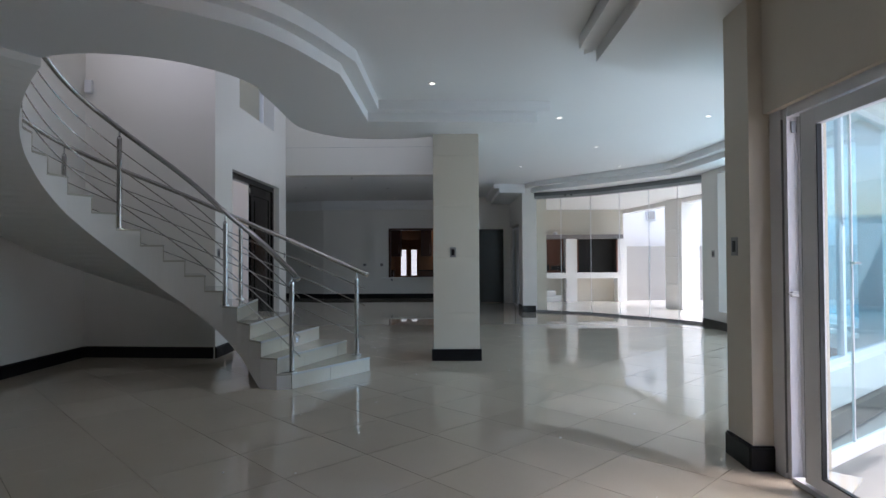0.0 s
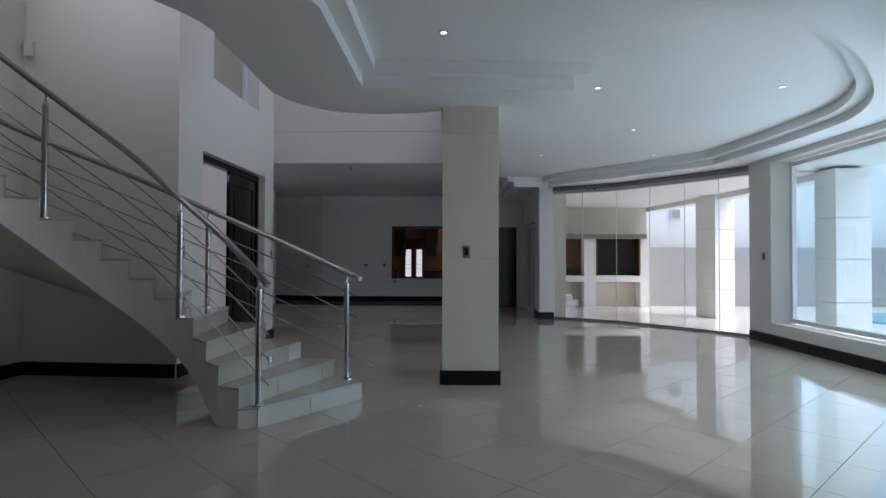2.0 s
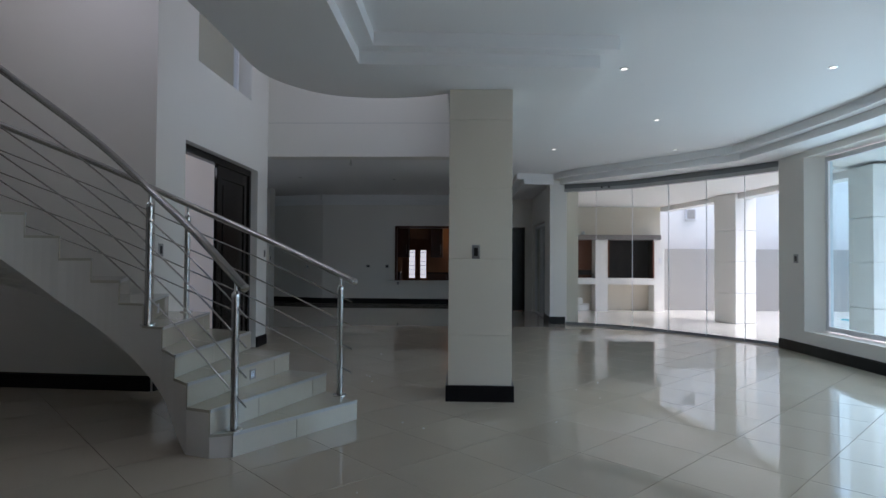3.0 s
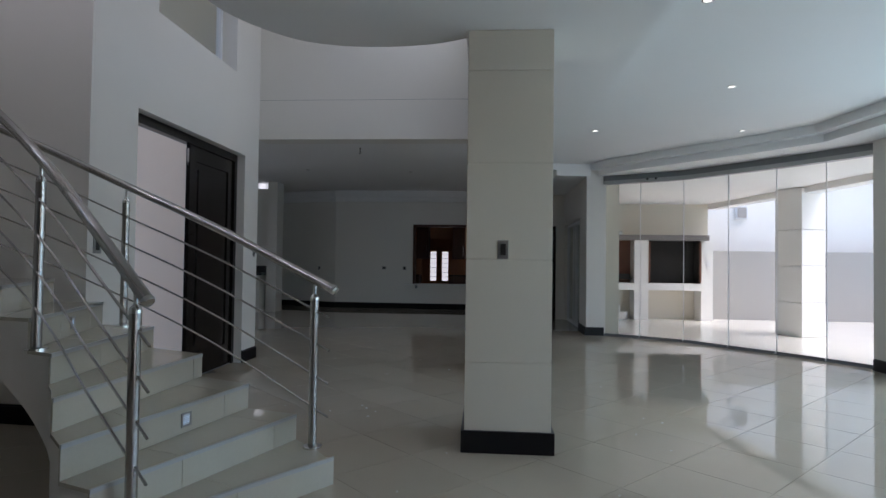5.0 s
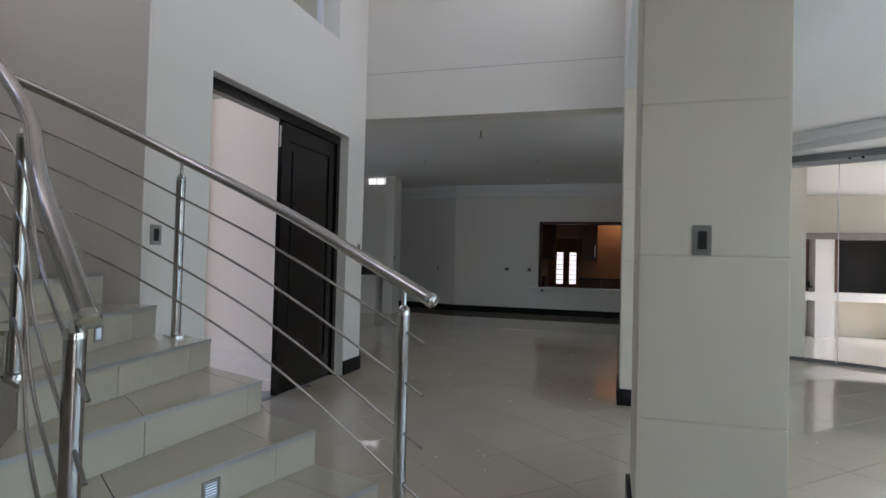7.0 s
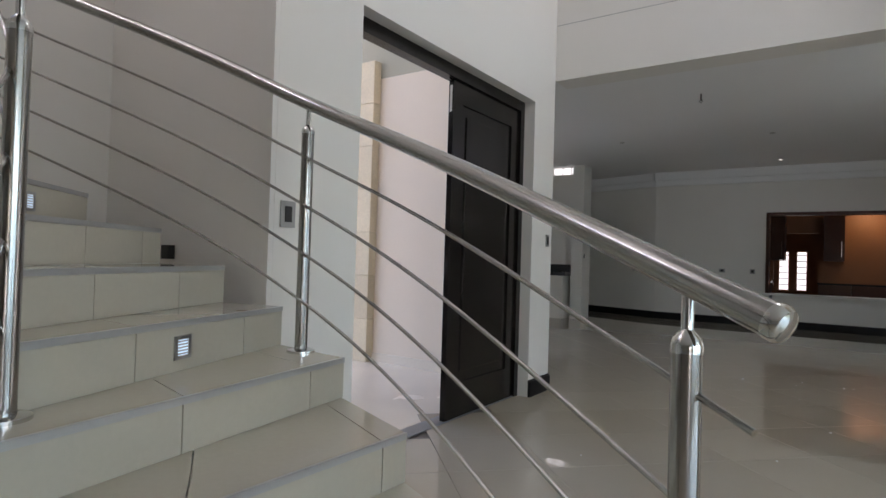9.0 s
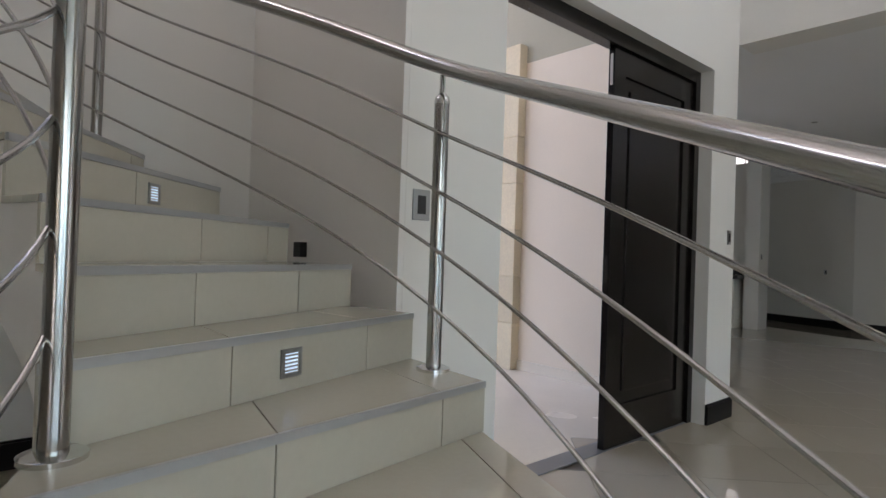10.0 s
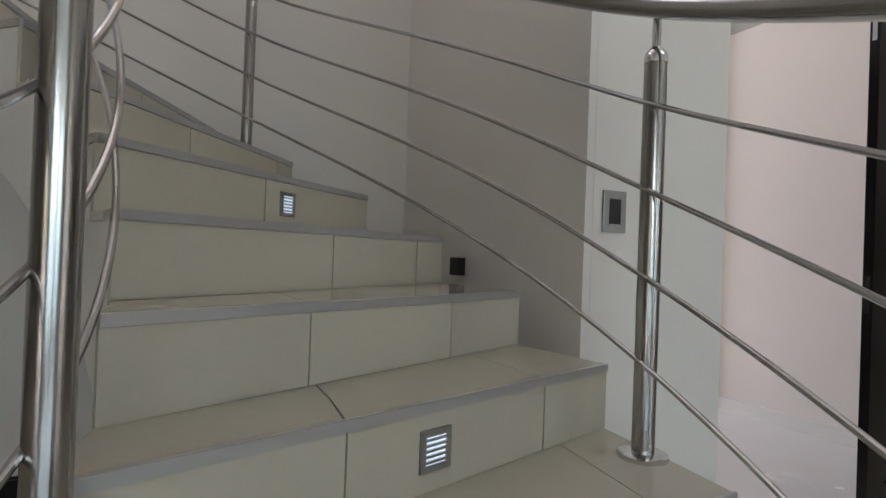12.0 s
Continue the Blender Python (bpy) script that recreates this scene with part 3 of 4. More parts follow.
for i in range(0, NP - 1, 5):
    seg = GLASS_LINE[i:i + 6]
    a, b = Vector(seg[0]), Vector(seg[-1])
    d = (b - a).normalized()
    line = [tuple(a + d * 0.006), tuple(b - d * 0.006)]
    p = part("glass_pane", add_ribbon(bmesh.new(), offset(line, 0.005), offset(line, -0.005), 0.02, 2.775), GLASS, gw, "clear frameless pane")
    p.visible_shadow = False
    part("pane_edge_seal", box(-0.005, 0.005, -0.007, 0.007, 0.02, 2.775), WHITEFRAME, gw, "", False, pose(b.x, b.y, 0, 0, 0, math.degrees(math.atan2(d.y, d.x))))
    part("pane_foot", box(0.0, (b - a).length - 0.02, -0.012, 0.012, 0.012, 0.045), TRACK, gw, "", False, pose(a.x, a.y, 0, 0, 0, math.degrees(math.atan2(d.y, d.x))))
for q in (6, 7):
    p = GLASS_LINE[q]
    part("track_bolt", tube([(p[0] - 0.02, p[1] - 0.03, 2.83), (p[0] - 0.05, p[1] - 0.075, 2.83)], 0.018, 10), BLACK, gw)


def framed_window(name, label, x, y0, y1, z0, z1, panes, frame=WHITEFRAME, glass=TINT, fw=0.06, depth=0.07):
    """A window in a wall that runs along y."""
    ob = setting(new(name), label, "window")
    part("window_frame", boxes((x, x + depth, y0, y1, z0, z0 + fw), (x, x + depth, y0, y1, z1 - fw, z1), (x, x + depth, y0, y0 + fw, z0 + fw, z1 - fw), (x, x + depth, y1 - fw, y1, z0 + fw, z1 - fw)), frame, ob)
    w = (y1 - y0 - 2 * fw) / panes
    for i in range(panes):
        a = y0 + fw + i * w
        if i:
            part("mullion", box(x, x + depth, a - fw / 2, a + fw / 2, z0 + fw, z1 - fw), frame, ob)
        p = part("pane", box(x + depth * 0.4, x + depth * 0.4 + 0.006, a + 0.002, a + w - 0.002, z0 + fw, z1 - fw), glass, ob)
        p.visible_shadow = False
    return ob


framed_window("window_1", "large fixed white-framed window to the pool, pale blue tinted", 5.50, 7.3, 10.70, 0.36, 2.82, 1)
setting(part("trim_window_reveal", prism([(5.302, 10.869), (5.5, 10.702), (5.598, 10.702), (5.598, 10.869)], 0.331, 2.849), WALL), "white plaster window reveal", "trim")
framed_window("window_2", "high white-framed window over the door", -3.0, 8.91, 10.60, 3.62, 4.75, 1, WHITEFRAME, GLASS, 0.05, 0.06)
framed_window("window_3", "high white-framed stair window", -4.8, 4.9, 6.6, 4.35, 5.5, 2, WHITEFRAME, GLASS)
# window_8 is out of view, added only as an opening for the void's fill
framed_window("window_8", "unseen high white-framed window, added to light the void", 0.25, 8.7, 10.7, 4.35, 5.55, 2, WHITEFRAME, GLASS)
framed_window("window_4", "white-framed window of the far room", -6.3, 13.2, 15.8, 0.9, 2.4, 3, WHITEFRAME, GLASS)

# unseen overhang added to stop sun patches on the hall floor
setting(part("ceiling_eaves", box(0.42, 2.2, 8.0, 11.62, 5.75, 5.85), EXTW), "unseen white slab added to keep sun out of the high window", "ceiling")
# bay glazing is out of view, assumed so daylight reaches stair and ceiling
bayw = setting(new("window_6"), "unseen tall white-framed bay glazing, assumed for daylight", "window")
bx, by = Vector(BAY[0]), Vector(BAY[1])
blen, byaw = (by - bx).length, math.degrees(math.atan2(by.y - bx.y, by.x - bx.x))
bm_ = pose(bx.x, bx.y, 0, 0, 0, byaw)
part("window_frame", boxes((0, blen, 0.08, 0.14, 0.33, 0.39), (0, blen, 0.08, 0.14, 2.74, 2.8), (0, 0.06, 0.08, 0.14, 0.39, 2.74), (blen - 0.06, blen, 0.08, 0.14, 0.39, 2.74), (blen / 2 - 0.03, blen / 2 + 0.03, 0.08, 0.14, 0.39, 2.74)), WHITEFRAME, bayw, "", False, bm_)
for a in (0.06, blen / 2 + 0.03):
    p = part("pane", box(a, a + blen / 2 - 0.09, 0.105, 0.111, 0.39, 2.74), TINT, bayw, "", False, bm_)
    p.visible_shadow = False

# ---- near sliding door ----
sl = thing("sliding_door", "white aluminium sliding glass door, slid open to the terrace", "sliding door", pose(0, 0, 0))
part("outer_frame", boxes((2.397, 2.53, 3.82, 3.938, 0.0, 2.2), (2.412, 2.53, 3.78, 3.82, 0.0, 2.2), (2.475, 2.53, 3.745, 3.78, 0.0, 2.2), (2.397, 2.53, 1.3, 1.35, 0.0, 2.2), (2.397, 2.53, 1.35, 3.745, 2.14, 2.2), (2.397, 2.53, 1.35, 3.745, 0.0, 0.03)), WHITEFRAME, sl)
# thin dark strips draw the shadow of the recess between jamb and leaf
part("jamb_seal", boxes((2.4, 2.412, 3.817, 3.82, 0.031, 2.139), (2.403, 2.44, 3.632, 3.636, 0.046, 2.13)), TRACK, sl, "dark strips standing in for the shaded jamb recess")
part("track_groove", boxes((2.448, 2.452, 1.35, 3.71, 0.03, 0.045), (2.50, 2.504, 1.35, 3.71, 0.03, 0.045)), TRACK, sl)


def slider_leaf(x, y0, y1, wide):
    leaf = part("door_leaf", boxes((x, x + 0.045, y0, y0 + 0.09, 0.046, 2.13), (x, x + 0.045, y1 - wide, y1, 0.046, 2.13), (x, x + 0.045, y0 + 0.09, y1 - wide, 0.046, 0.11), (x, x + 0.045, y0 + 0.09, y1 - wide, 2.04, 2.13), bevel=0.003), WHITEFRAME, sl)
    part("gasket", boxes((x + 0.004, x + 0.03, y1 - wide - 0.008, y1 - wide, 0.11, 2.04), (x + 0.004, x + 0.03, y0 + 0.09, y1 - wide - 0.008, 0.11, 0.118)), BLACK, leaf, "thin black glazing gasket")
    g = part("pane", box(x + 0.02, x + 0.026, y0 + 0.09, y1 - wide - 0.008, 0.118, 2.04), GLASS, leaf)
    g.visible_shadow = False


slider_leaf(2.402, 2.3, 3.63, 0.13)
slider_leaf(2.456, 1.6, 2.85, 0.10)
keep = part("lock_keep", box(2.42, 2.465, 3.765, 3.78, 1.08, 1.11, bevel=0.003), PLATE, sl, "steel lock keep on the jamb")
part("latch", box(2.395, 2.43, 3.755, 3.767, 1.09, 1.1, bevel=0.003), PLATE, keep)
part("corner_block", box(2.435, 2.465, 3.768, 3.78, 2.05, 2.12, bevel=0.003), TRACK, sl, "grey corner block at the head of the jamb")
scr = thing("glass_screen", "white-framed glass screen standing open on the terrace", "glass screen", pose(2.62, 3.96, -0.05, 0, 0, 35.3))
part("rail", box(0.0, 1.58, -0.02, 0.02, 0.0, 0.09, bevel=0.003), WHITEFRAME, scr)
for a in (0.0, 0.68, 1.54):
    part("stile", box(a, a + 0.014, -0.008, 0.008, 0.09, 2.6), WHITEFRAME, scr)
for a, b in ((0.015, 0.679), (0.695, 1.539)):
    p = part("pane", box(a, b, -0.003, 0.003, 0.09, 2.6), TINT, scr)
    p.visible_shadow = False
part("handle", box(0.62, 0.72, -0.05, -0.02, 1.31, 1.33, bevel=0.004), CHROME, scr, "small steel latch")
sl2 = thing("sliding_door", "white aluminium sliding glass door in the passage", "sliding door", pose(0, 0, 0))
for i, y in enumerate((15.3, 15.75, 16.2, 16.7, 17.36)):
    part("stile", box(2.26 + 0.03 * (i % 2), 2.32 + 0.03 * (i % 2), y, y + 0.06, 0.0, 2.2), WHITEFRAME, sl2)
part("rail", boxes((2.26, 2.36, 15.3, 17.4, 2.15, 2.2), (2.26, 2.36, 15.3, 17.4, 0, 0.05)), WHITEFRAME, sl2)
p = part("pane", box(2.30, 2.306, 15.36, 17.36, 0.05, 2.15), GLASS, sl2)
p.visible_shadow = False
pd = thing("passage_door", "dark wooden door at the end of the passage", "door", pose(0, 0, 0))
part("door_leaf", box(1.27, 1.99, 17.56, 17.6, 0.005, 2.19, bevel=0.004), DOOR, pd)
part("door_frame", boxes((1.26, 1.31, 17.48, 17.56, 0, 2.2), (1.95, 2.0, 17.48, 17.56, 0, 2.2), (1.31, 1.95, 17.48, 17.56, 2.15, 2.2)), DOOR, pd)

# ---- kitchen behind the hatch ----
wall("wall_kitchen", boxes((-3.2, -1.78, 23.0, 23.2, 0, 3.0), (-0.84, 2.3, 23.0, 23.2, 0, 3.0), (-1.78, -0.84, 23.0, 23.2, 2.1, 3.0), (-3.4, -3.2, 20.05, 23.2, 0, 3.0), (2.1, 2.3, 20.05, 23.0, 0, 3.0)), "warm brown kitchen wall", WARM)
# added room: sets the panes back so the hatch cuts their floor reflection
wall("wall_scullery", boxes((-3.0, -2.8, 23.2, 29.2, 0, 2.75), (0.2, 0.4, 23.2, 29.2, 0, 2.75), (-2.8, 0.2, 29.0, 29.2, 0, 2.75), (-2.8, 0.2, 23.2, 29.0, -0.2, -0.012)), "brown wall of a room added behind the kitchen", WARM)
setting(part("ceiling_scullery", box(-2.8, 0.2, 23.2, 29.0, 2.7, 2.75), CEIL), "white ceiling of the room added behind the kitchen", "ceiling")
setting(part("ceiling_kitchen", box(-3.4, 2.3, 20.05, 23.2, 2.7, 2.75), CEIL), "white kitchen ceiling", "ceiling")
hs = thing("hatch_counter", "pale stone sill of the kitchen serving hatch", "counter", pose(0, 0, 0))
part("slab", box(-1.9, 1.2, 19.62, 20.1, 0.66, 0.70, bevel=0.006), EXTW, hs)
part("support", box(-1.6, -1.55, 19.70, 19.8, 0.58, 0.66), TRACK, hs)
hf = setting(part("trim_hatch", boxes((-1.68, -1.62, 19.76, 20.06, 0.70, 2.36), (-1.62, 1.2, 19.76, 20.06, 2.30, 2.36)), KITCHEN), "dark wooden lining of the kitchen hatch", "trim")


def kitchen_cabinet(x, w, z0, z1, y=22.4):
    ob = thing("kitchen_cabinet", "red-brown wooden kitchen cabinet", "cabinet", pose(x, y, 0), "kitchen cabinets")
    part("body", box(-w / 2, w / 2, 0.02, 0.6, z0, z1), KITCHEN, ob)
    d = part("door", box(-w / 2 + 0.006, w / 2 - 0.006, 0, 0.019, z0 + 0.006, z1 - 0.006, bevel=0.003), KITCHEN, ob)
    part("handle", tube([(w / 2 - 0.06, -0.03, z0 + 0.1), (w / 2 - 0.06, -0.03, z0 + 0.45)], 0.008, 8), CHROME, d)


for x, w in ((-1.70, 0.38), (-0.515, 0.41)):
    kitchen_cabinet(x, w, 1.42, 2.5)
for x in (-2.12, -0.5, 0.15, 0.8):
    kitchen_cabinet(x, 0.64, 0.0, 0.86)
kt = thing("kitchen_worktop", "dark granite kitchen worktop", "worktop", pose(0, 0, 0))
part("slab", box(-2.46, -1.79, 22.36, 23.0, 0.86, 0.9), GRANITE, kt)
part("slab", box(-0.83, 1.13, 22.36, 23.0, 0.86, 0.9), GRANITE, kt)
kw = setting(new("window_5"), "two narrow daylit louvred kitchen panes", "window")
for x in (-1.92, -1.40):
    part("pane", box(x - 0.13, x + 0.13, 28.985, 28.998, 0.5, 1.78), PANEGLOW, kw, "pane with daylight put in as glow")
    for i in range(6):
        part("bar", box(x - 0.13, x + 0.13, 28.96, 28.984, 0.66 + 0.2 * i, 0.685 + 0.2 * i), TRACK, kw)

# ---- far room west niche ----
setting(part("wall_far_pier", boxes((-6.15, -4.95, 18.2, 18.45, 0, 3.14), (-6.15, -5.75, 18.2, 18.45, 3.14, 3.3), (-5.12, -4.95, 18.2, 18.45, 3.14, 3.3), (-5.2, -4.95, 18.0, 18.2, 0, 3.3)), WALL), "white plaster niche wall in the far room", "wall")
hw = setting(new("window_7"), "small bright clerestory panes under the far ceiling", "window")
for x in (-5.64, -5.43, -5.22):
    part("pane", box(x - 0.095, x + 0.095, 18.24, 18.25, 3.15, 3.29), PANEGLOW, hw, "pane with daylight put in as glow")
part("window_frame", boxes((-5.75, -5.12, 18.22, 18.26, 3.14, 3.15), (-5.545, -5.525, 18.22, 18.26, 3.15, 3.3), (-5.335, -5.315, 18.22, 18.26, 3.15, 3.3)), WHITEFRAME, hw)
ct = thing("bar_counter", "white plastered counter with thick dark granite top", "counter", pose(0, 0, 0))
part("base", box(-6.15, -5.3, 17.8, 18.2, 0, 0.92), WALL, ct)
part("top", box(-6.15, -5.2, 17.68, 18.2, 0.92, 1.0, bevel=0.01), GRANITE, ct)
part("upstand", box(-6.15, -5.2, 18.08, 18.2, 1.0, 1.16, bevel=0.02), GRANITE, ct)
switch_plate(-4.95, 18.1, 1.35, 90, 0.06, 0.1)
switch_plate(-4.4, 19.955, 1.1, 17, 0.08, 0.1)

# ---- patio and braai ----
setting(part("ground", box(-60, 60, -60, 80, -0.5, -0.25), EXTG), "pale ground around the house", "ground")
setting(part("pavement_patio", prism(GLASS_LINE + [(5.6, 11.55), (5.6, 3.0), (2.66, 3.0), (2.66, -4), (16, -4), (16, 22), (2.56, 22), (2.56, 14.6)], -0.24, -0.05), PATIO), "pale tiled patio and terrace", "pavement")
wall("wall_braai", boxes((2.56, 5.95, 18.72, 18.9, -0.05, 3.1), (2.56, 2.8, 14.6, 18.9, -0.05, 3.1)), "cream plastered patio wall", CREAM)
br = thing("braai", "built-in white plastered barbecue with sooty fireplace and grey mantel shelf", "fireplace", pose(0, 0, 0))
part("surround", boxes((3.2, 5.9, 18.25, 18.72, 0.69, 0.86), (4.02, 4.36, 18.25, 18.72, -0.05, 0.69), (4.02, 4.36, 18.25, 18.72, 0.86, 1.92), (5.62, 5.9, 18.25, 18.72, -0.05, 0.69), (5.62, 5.9, 18.25, 18.72, 0.86, 1.92),
                       (3.0, 3.2, 18.25, 18.72, -0.05, 1.92)), EXTW, br, "white plastered surround")
part("mantel", box(3.1, 5.78, 18.15, 18.72, 1.92, 2.05, bevel=0.01), STONE, br, "rough grey stone mantel")
part("firebox", boxes((4.36, 5.62, 18.66, 18.72, 0.86, 1.92), (4.36, 4.40, 18.3, 18.66, 0.86, 1.92), (5.58, 5.62, 18.3, 18.66, 0.86, 1.92)), SOOT, br, "black sooty fireplace lining")
part("firebrick_edge", boxes((4.36, 4.40, 18.23, 18.3, 0.90, 1.88), (5.58, 5.62, 18.23, 18.3, 0.90, 1.88)), BRICK, br, "chipped red brick edge")
part("oven_back", box(3.2, 4.02, 18.66, 18.72, 0.86, 1.92), BRICK, br, "red brick back of the side hearth")
part("grate", boxes((3.25, 4.0, 18.3, 18.62, 0.95, 0.97), (3.3, 3.5, 18.3, 18.5, 0.97, 1.12), (3.6, 3.95, 18.35, 18.55, 0.97, 1.08)), SOOT, br)
wb = thing("white_sack", "crumpled white sack in the open shelf under the barbecue", "sack", pose(3.6, 18.45, -0.05))
part("bag", boxes((-0.38, 0.2, -0.15, 0.15, 0.0, 0.16), (-0.38, 0.1, -0.13, 0.13, 0.16, 0.36), (-0.1, 0.28, -0.12, 0.12, 0.02, 0.2), bevel=0.03), EXTW, wb)
ml = thing("wall_lamp", "small white wall lamp on the mantel wall", "lamp", pose(3.78, 18.7, 2.1))
part("body", tube([(0, 0, -0.05), (0, 0, 0.03), (0, -0.01, 0.06)], [0.05, 0.06, 0.05], 14), WHITEFRAME, ml)
sk = thing("socket", "white outdoor socket beside the barbecue", "socket", pose(5.78, 18.245, 1.36))
part("plate", box(-0.04, 0.04, -0.012, 0, -0.06, 0.06, bevel=0.003), WHITEFRAME, sk)
setting(part("ceiling_patio", prism(offset(GLASS_LINE, 0.12) + [(5.62, 11.951), (7.15, 11.951), (7.1, 14.6), (6.8, 16.1), (6.25, 18.84), (5.95, 18.9), (2.56, 18.9), (2.56, 14.7)], 2.86, 3.1), EXTW), "white patio slab over the barbecue", "ceiling")
ring = bmesh.new()
for run_ in ([(6.1, 18.82), (6.52, 15.9)], [(6.62, 15.45), (6.9, 11.96)]):
    add_ribbon(ring, offset(run_, 0.16), offset(run_, -0.16), 2.74, 3.15)
wall("wall_patio_beam", ring, "white plastered beam from pillar to pillar round the patio", EXTW)


def stone_pillar(x, y, w, d, yaw=0):
    ob = thing("patio_pillar", "white plastered patio pillar with grooved courses", "pillar", pose(x, y, -0.05, 0, 0, yaw), "patio pillars")
    zs = [0, 0.67, 1.38, 2.08, 2.9]
    for a, b in zip(zs, zs[1:]):
        part("pillar_course", box(-w / 2, w / 2, -d / 2, d / 2, a + 0.008, b - 0.008, bevel=0.012), EXTW, ob)
    part("pillar_core", box(-w / 2 + 0.025, w / 2 - 0.025, -d / 2 + 0.025, d / 2 - 0.025, 0, 2.905), EXTW, ob)


stone_pillar(6.576, 15.665, 0.58, 0.62, 20)
stone_pillar(6.91, 11.62, 0.58, 0.56)
setting(part("ceiling_terrace", prism([(2.66, -4.0), (3.3, -4.0), (3.3, 3.35), (7.3, 5.8), (7.3, 11.949), (5.61, 11.9), (5.61, 6.9), (2.76, 4.5), (2.66, 3.5)], 2.9, 3.15), EXTW), "white terrace slab along the pool side", "ceiling")
wall("wall_boundary", box(5.951, 20, 18.85, 19.1, -0.25, 1.69), "grey plastered boundary wall", EXTG)
wall("wall_boundary_east", box(16, 16.25, -6, 18.84, -0.25, 2.4), "white plastered boundary wall beyond the pool", EXTW)
wall("wall_neighbour", box(5.951, 20, 19.5, 19.8, -0.25, 5.2), "white plastered neighbouring wall", EXTW)
bl = thing("bulkhead_lamp", "square white outdoor lamp on the neighbouring wall", "lamp", pose(7.1, 19.5, 2.73))
part("frame", box(-0.16, 0.16, -0.06, 0, -0.18, 0.18, bevel=0.02), WHITEFRAME, bl)
part("lens", box(-0.115, 0.115, -0.075, -0.06, -0.135, 0.135, bevel=0.01), EXTG, bl)
pool = setting(part("water_pool", box(9.5, 14.5, 8.0, 16.5, -0.06, -0.02), WATER), "turquoise swimming pool", "water")

# ---- entrance court beyond the open leaf ----
setting(part("pavement_entry", box(-9.0, -3.0, 8.31, 11.33, -0.2, -0.01), ENTRYTILE), "pale tiled entrance floor", "pavement")
wall("wall_entry", boxes((-9.0, -3.0, 11.33, 11.45, -0.01, 3.3)), "pale pink plastered entrance wall", EXTP)
wall("wall_entry_upper", box(-9.0, -3.0, 11.33, 11.45, 3.3, 5.4), "upper entrance wall, its shade put into a beige tone", ENTRYSHADE)
setting(part("trim_entry_skirting", box(-9.0, -3.0, 11.312, 11.33, -0.01, 0.09), ENTRYTILE), "pale tile skirting of the entrance", "trim")
qp = thing("stone_pilaster", "yellow sandstone pilaster with shallow course joints", "pilaster", pose(-5.17, 11.27, -0.01))
for i in range(7):
    part("stone_block", box(-0.22, 0.22, -0.06, 0.06, i * 0.5 + 0.004, i * 0.5 + 0.496, bevel=0.008), QUOIN, qp)
part("core", box(-0.205, 0.205, -0.05, 0.06, 0, 3.5), QUOIN, qp)

# ---- ceiling downlights ----
def downlight(x, y, z, lit=True):
    ob = thing("downlight", "small round recessed ceiling downlight, " + ("lit" if lit else "unlit"), "downlight", pose(x, y, z), "ceiling downlights")
    part("ring", tube([(0, 0, 0.0), (0, 0, -0.004), (0, 0, -0.006)], [0.042, 0.042, 0.036], 24), CHROME, ob)
    part("bulb", tube([(0, 0, -0.0062), (0, 0, -0.008)], [0.028, 0.025], 18), BULB if lit else PLATE, ob)


for x, y in ((0.23, 6.34), (1.85, 7.87), (2.84, 9.86), (3.79, 7.85)):
    downlight(x, y, CEILING)
for x, y in ((1.83, 11.83), (3.81, 11.85)):
    downlight(x, y, CEILING)
for x, y in ((-3.57, 16.09), (-1.33, 16.34)):
    downlight(x, y, 3.3, False)
downlight(-1.39, 18.9, 3.3)
hk = thing("ceiling_hook", "small dark hook hanging from the far room ceiling", "hook", pose(-1.88, 13.68, 3.3))
part("stem", tube([(0, 0, 0), (0, 0, -0.07)], 0.008, 8), BLACK, hk)
part("eye", tube([(0, 0, -0.07), (0.02, 0, -0.09), (0, 0, -0.11), (-0.02, 0, -0.09), (0, 0, -0.07)], 0.006, 8), BLACK, hk)

# ---- floor tiles ----
S = 0.86 / math.sqrt(2)
floor_ob = bpy.data.objects["floor"]
hh = S / 2 - 0.0019
tb = prism([(-hh, -hh), (hh, -hh), (hh, hh), (-hh, hh)], -0.0115, 0.0)
tile_mesh = bpy.data.meshes.new("floor_tile")
tb.to_mesh(tile_mesh)
tb.free()
tile_mesh.materials.append(TILE)
rest = []


def inside(x, y):
    if not (-4.9 < x < 5.6 and -2.6 < y < 11.6):
        return -6.4 < x < 2.5 and 11.3 <= y < 20.6 or (-3.0 < x < 5.6 and 11.3 <= y < 14.9 and (y - 11.73) < (5.42 - x) * 1.02 + 0.5)
    if x < -2.9 and y > 8.2:
        return False
    if x > 2.5 and y < 4.66 + (x - 2.46) * 0.79 - 0.2:
        return False
    return True


count = 0
for i in range(-40, 45):
    for j in range(-40, 45):
        u, v = 4.08 + 0.86 * (i + 0.5), -2.68 + 0.86 * (j + 0.5)
        x, y = (u + v) / 2, (u - v) / 2
        if not inside(x, y):
            continue
        if -3.0 < x < 5.2 and 2.2 < y < 11.6 and count < 300:
            ob = new("floor_tile", tile_mesh)
            ob.matrix_basis = pose(x, y, 0, 0, 0, 45)
            ob.parent = floor_ob
            count += 1
        else:
            rest.append((x, y))
verts, faces = [], []
c = hh * math.sqrt(2)



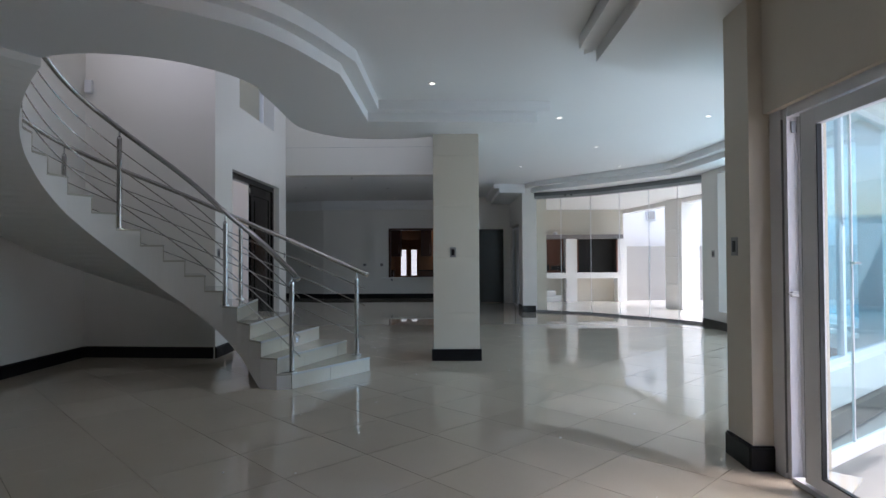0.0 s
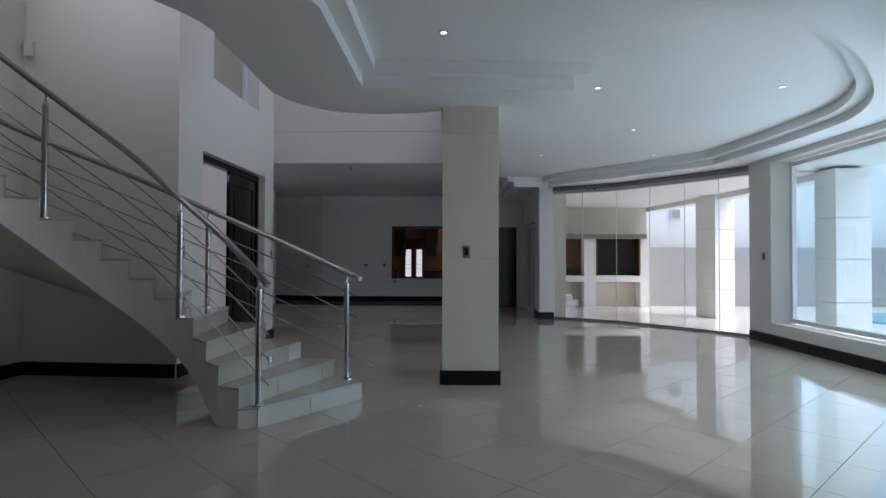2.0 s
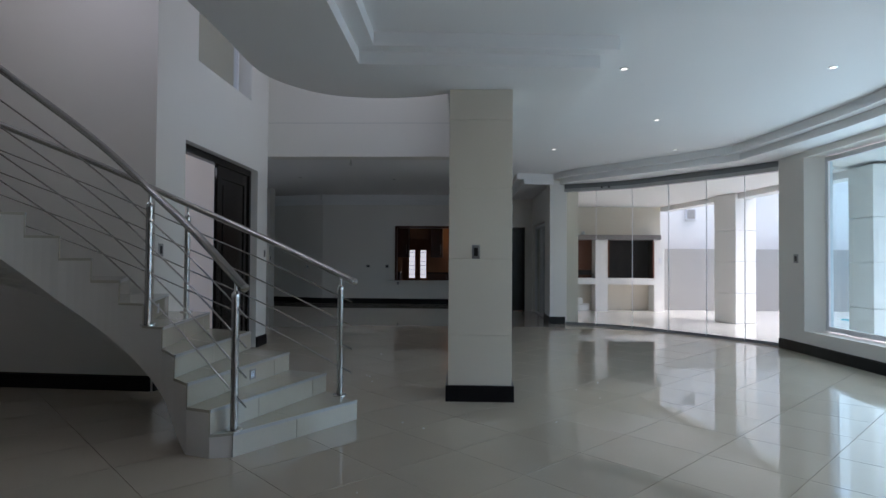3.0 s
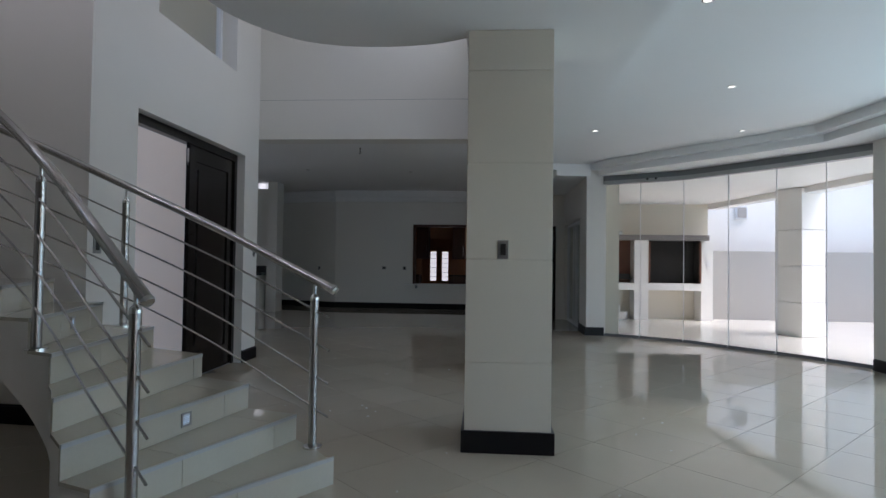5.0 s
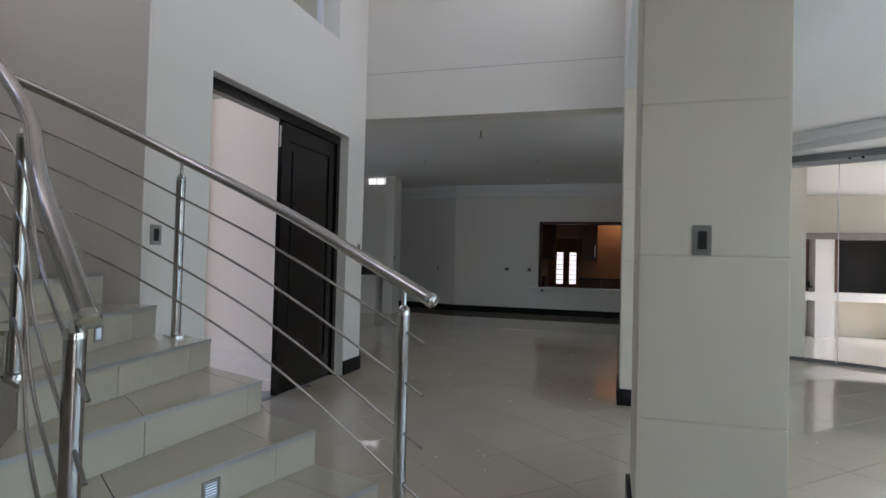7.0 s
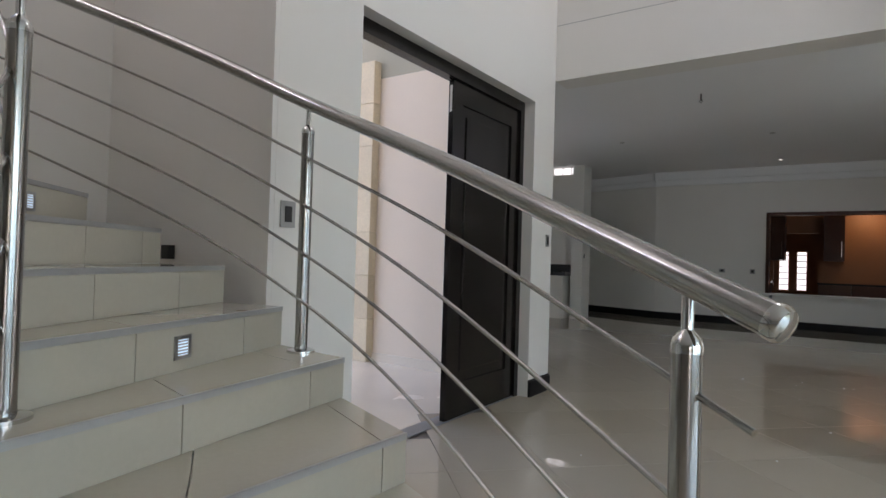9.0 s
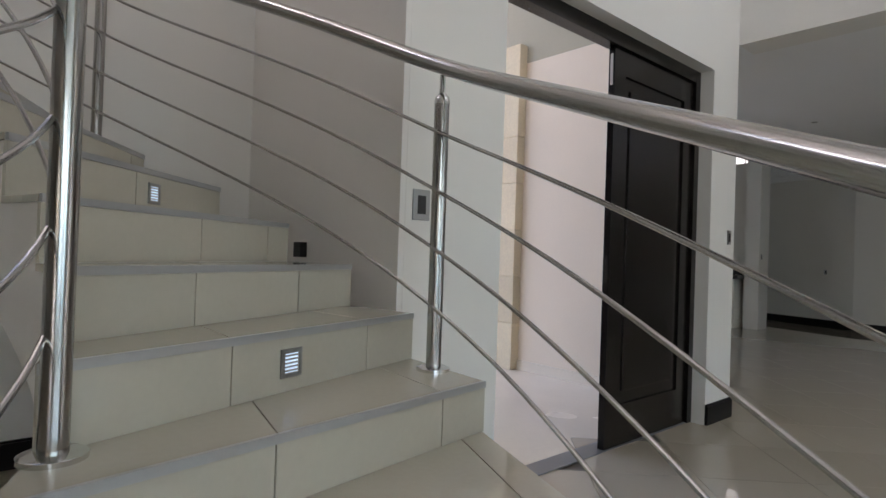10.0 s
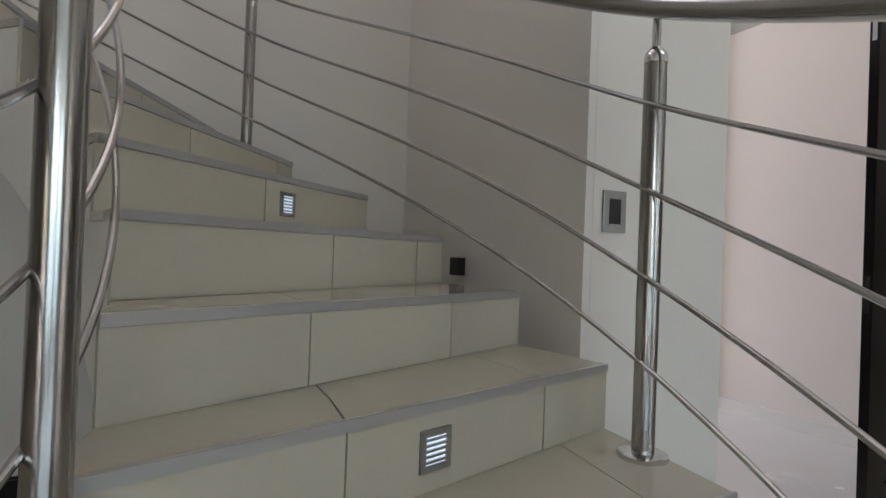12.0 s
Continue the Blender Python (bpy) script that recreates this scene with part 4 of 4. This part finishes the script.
def trimmed(poly, line):
    """The part of a tile's outline that lies on the right of a line in the plan."""
    for a, b in zip(line, line[1:]):
        side = [(b[0] - a[0]) * (p[1] - a[1]) - (b[1] - a[1]) * (p[0] - a[0]) for p in poly]
        cut = []
        for i, p in enumerate(poly):
            q, u, v = poly[(i + 1) % len(poly)], side[i], side[(i + 1) % len(poly)]
            if u <= 0:
                cut.append(p)
            if u * v < 0:
                cut.append((p[0] + (q[0] - p[0]) * u / (u - v), p[1] + (q[1] - p[1]) * u / (u - v)))
        poly = cut
        if len(poly) < 3:
            return []
    return poly


for x, y in rest:
    outline = [(x + c, y), (x, y + c), (x - c, y), (x, y - c)]
    if x > 2.55 and y > 11.3:
        outline = trimmed(outline, GLASS_LINE)
    elif y < 8.0 and x < -4.2:
        outline = trimmed(outline, [(-4.7, -9), (-4.7, 9)])
    elif y < 4.2 and x > 1.9:
        outline = trimmed(outline, [(2.5, 9), (2.5, -9)])
    if y < -1.9:
        outline = trimmed(outline, [(9, -2.6), (-9, -2.6)])
    n = len(outline)
    if n < 3:
        continue
    b = len(verts)
    for z in (-0.0115, 0.0):
        verts += [(px, py, z) for px, py in outline]
    faces += [tuple(range(b + n, b + 2 * n))] + [(b + q, b + (q + 1) % n, b + n + (q + 1) % n, b + n + q) for q in range(n)]
me = bpy.data.meshes.new("floor_tiles_rest")
me.from_pydata(verts, [], faces)
me.materials.append(TILE)
ro = new("floor_tiles_rest", me)
ro.parent = floor_ob
tagged(ro, "polished cream porcelain floor tiles", kind="stuff")

# crumbs of plaster left on the floor
random.seed(7)
bm = bmesh.new()
for i in range(46):
    x, y = random.uniform(-1.2, 2.1), random.uniform(2.2, 10.5)
    if i % 3 == 0:
        x, y = random.uniform(-2.2, 0.0), random.uniform(8.6, 13.5)
    r = random.uniform(0.003, 0.008)
    a = random.uniform(0, 6.28)
    pts = [(x + r * math.cos(a + q) * (1 + 0.4 * (q % 2)), y + r * math.sin(a + q)) for q in (0, 1.3, 2.7, 4.2, 5.3)]
    lo = [bm.verts.new((*p, 0.0)) for p in pts]
    hi = [bm.verts.new((x + (p[0] - x) * 0.6, y + (p[1] - y) * 0.6, r * 0.7)) for p in pts]
    bm.faces.new(hi)
    for q in range(5):
        bm.faces.new((lo[q], lo[(q + 1) % 5], hi[(q + 1) % 5], hi[q]))
tagged(part("plaster_crumbs", bm, EXTW), "scattered white plaster crumbs on the polished floor", "debris", kind="stuff")
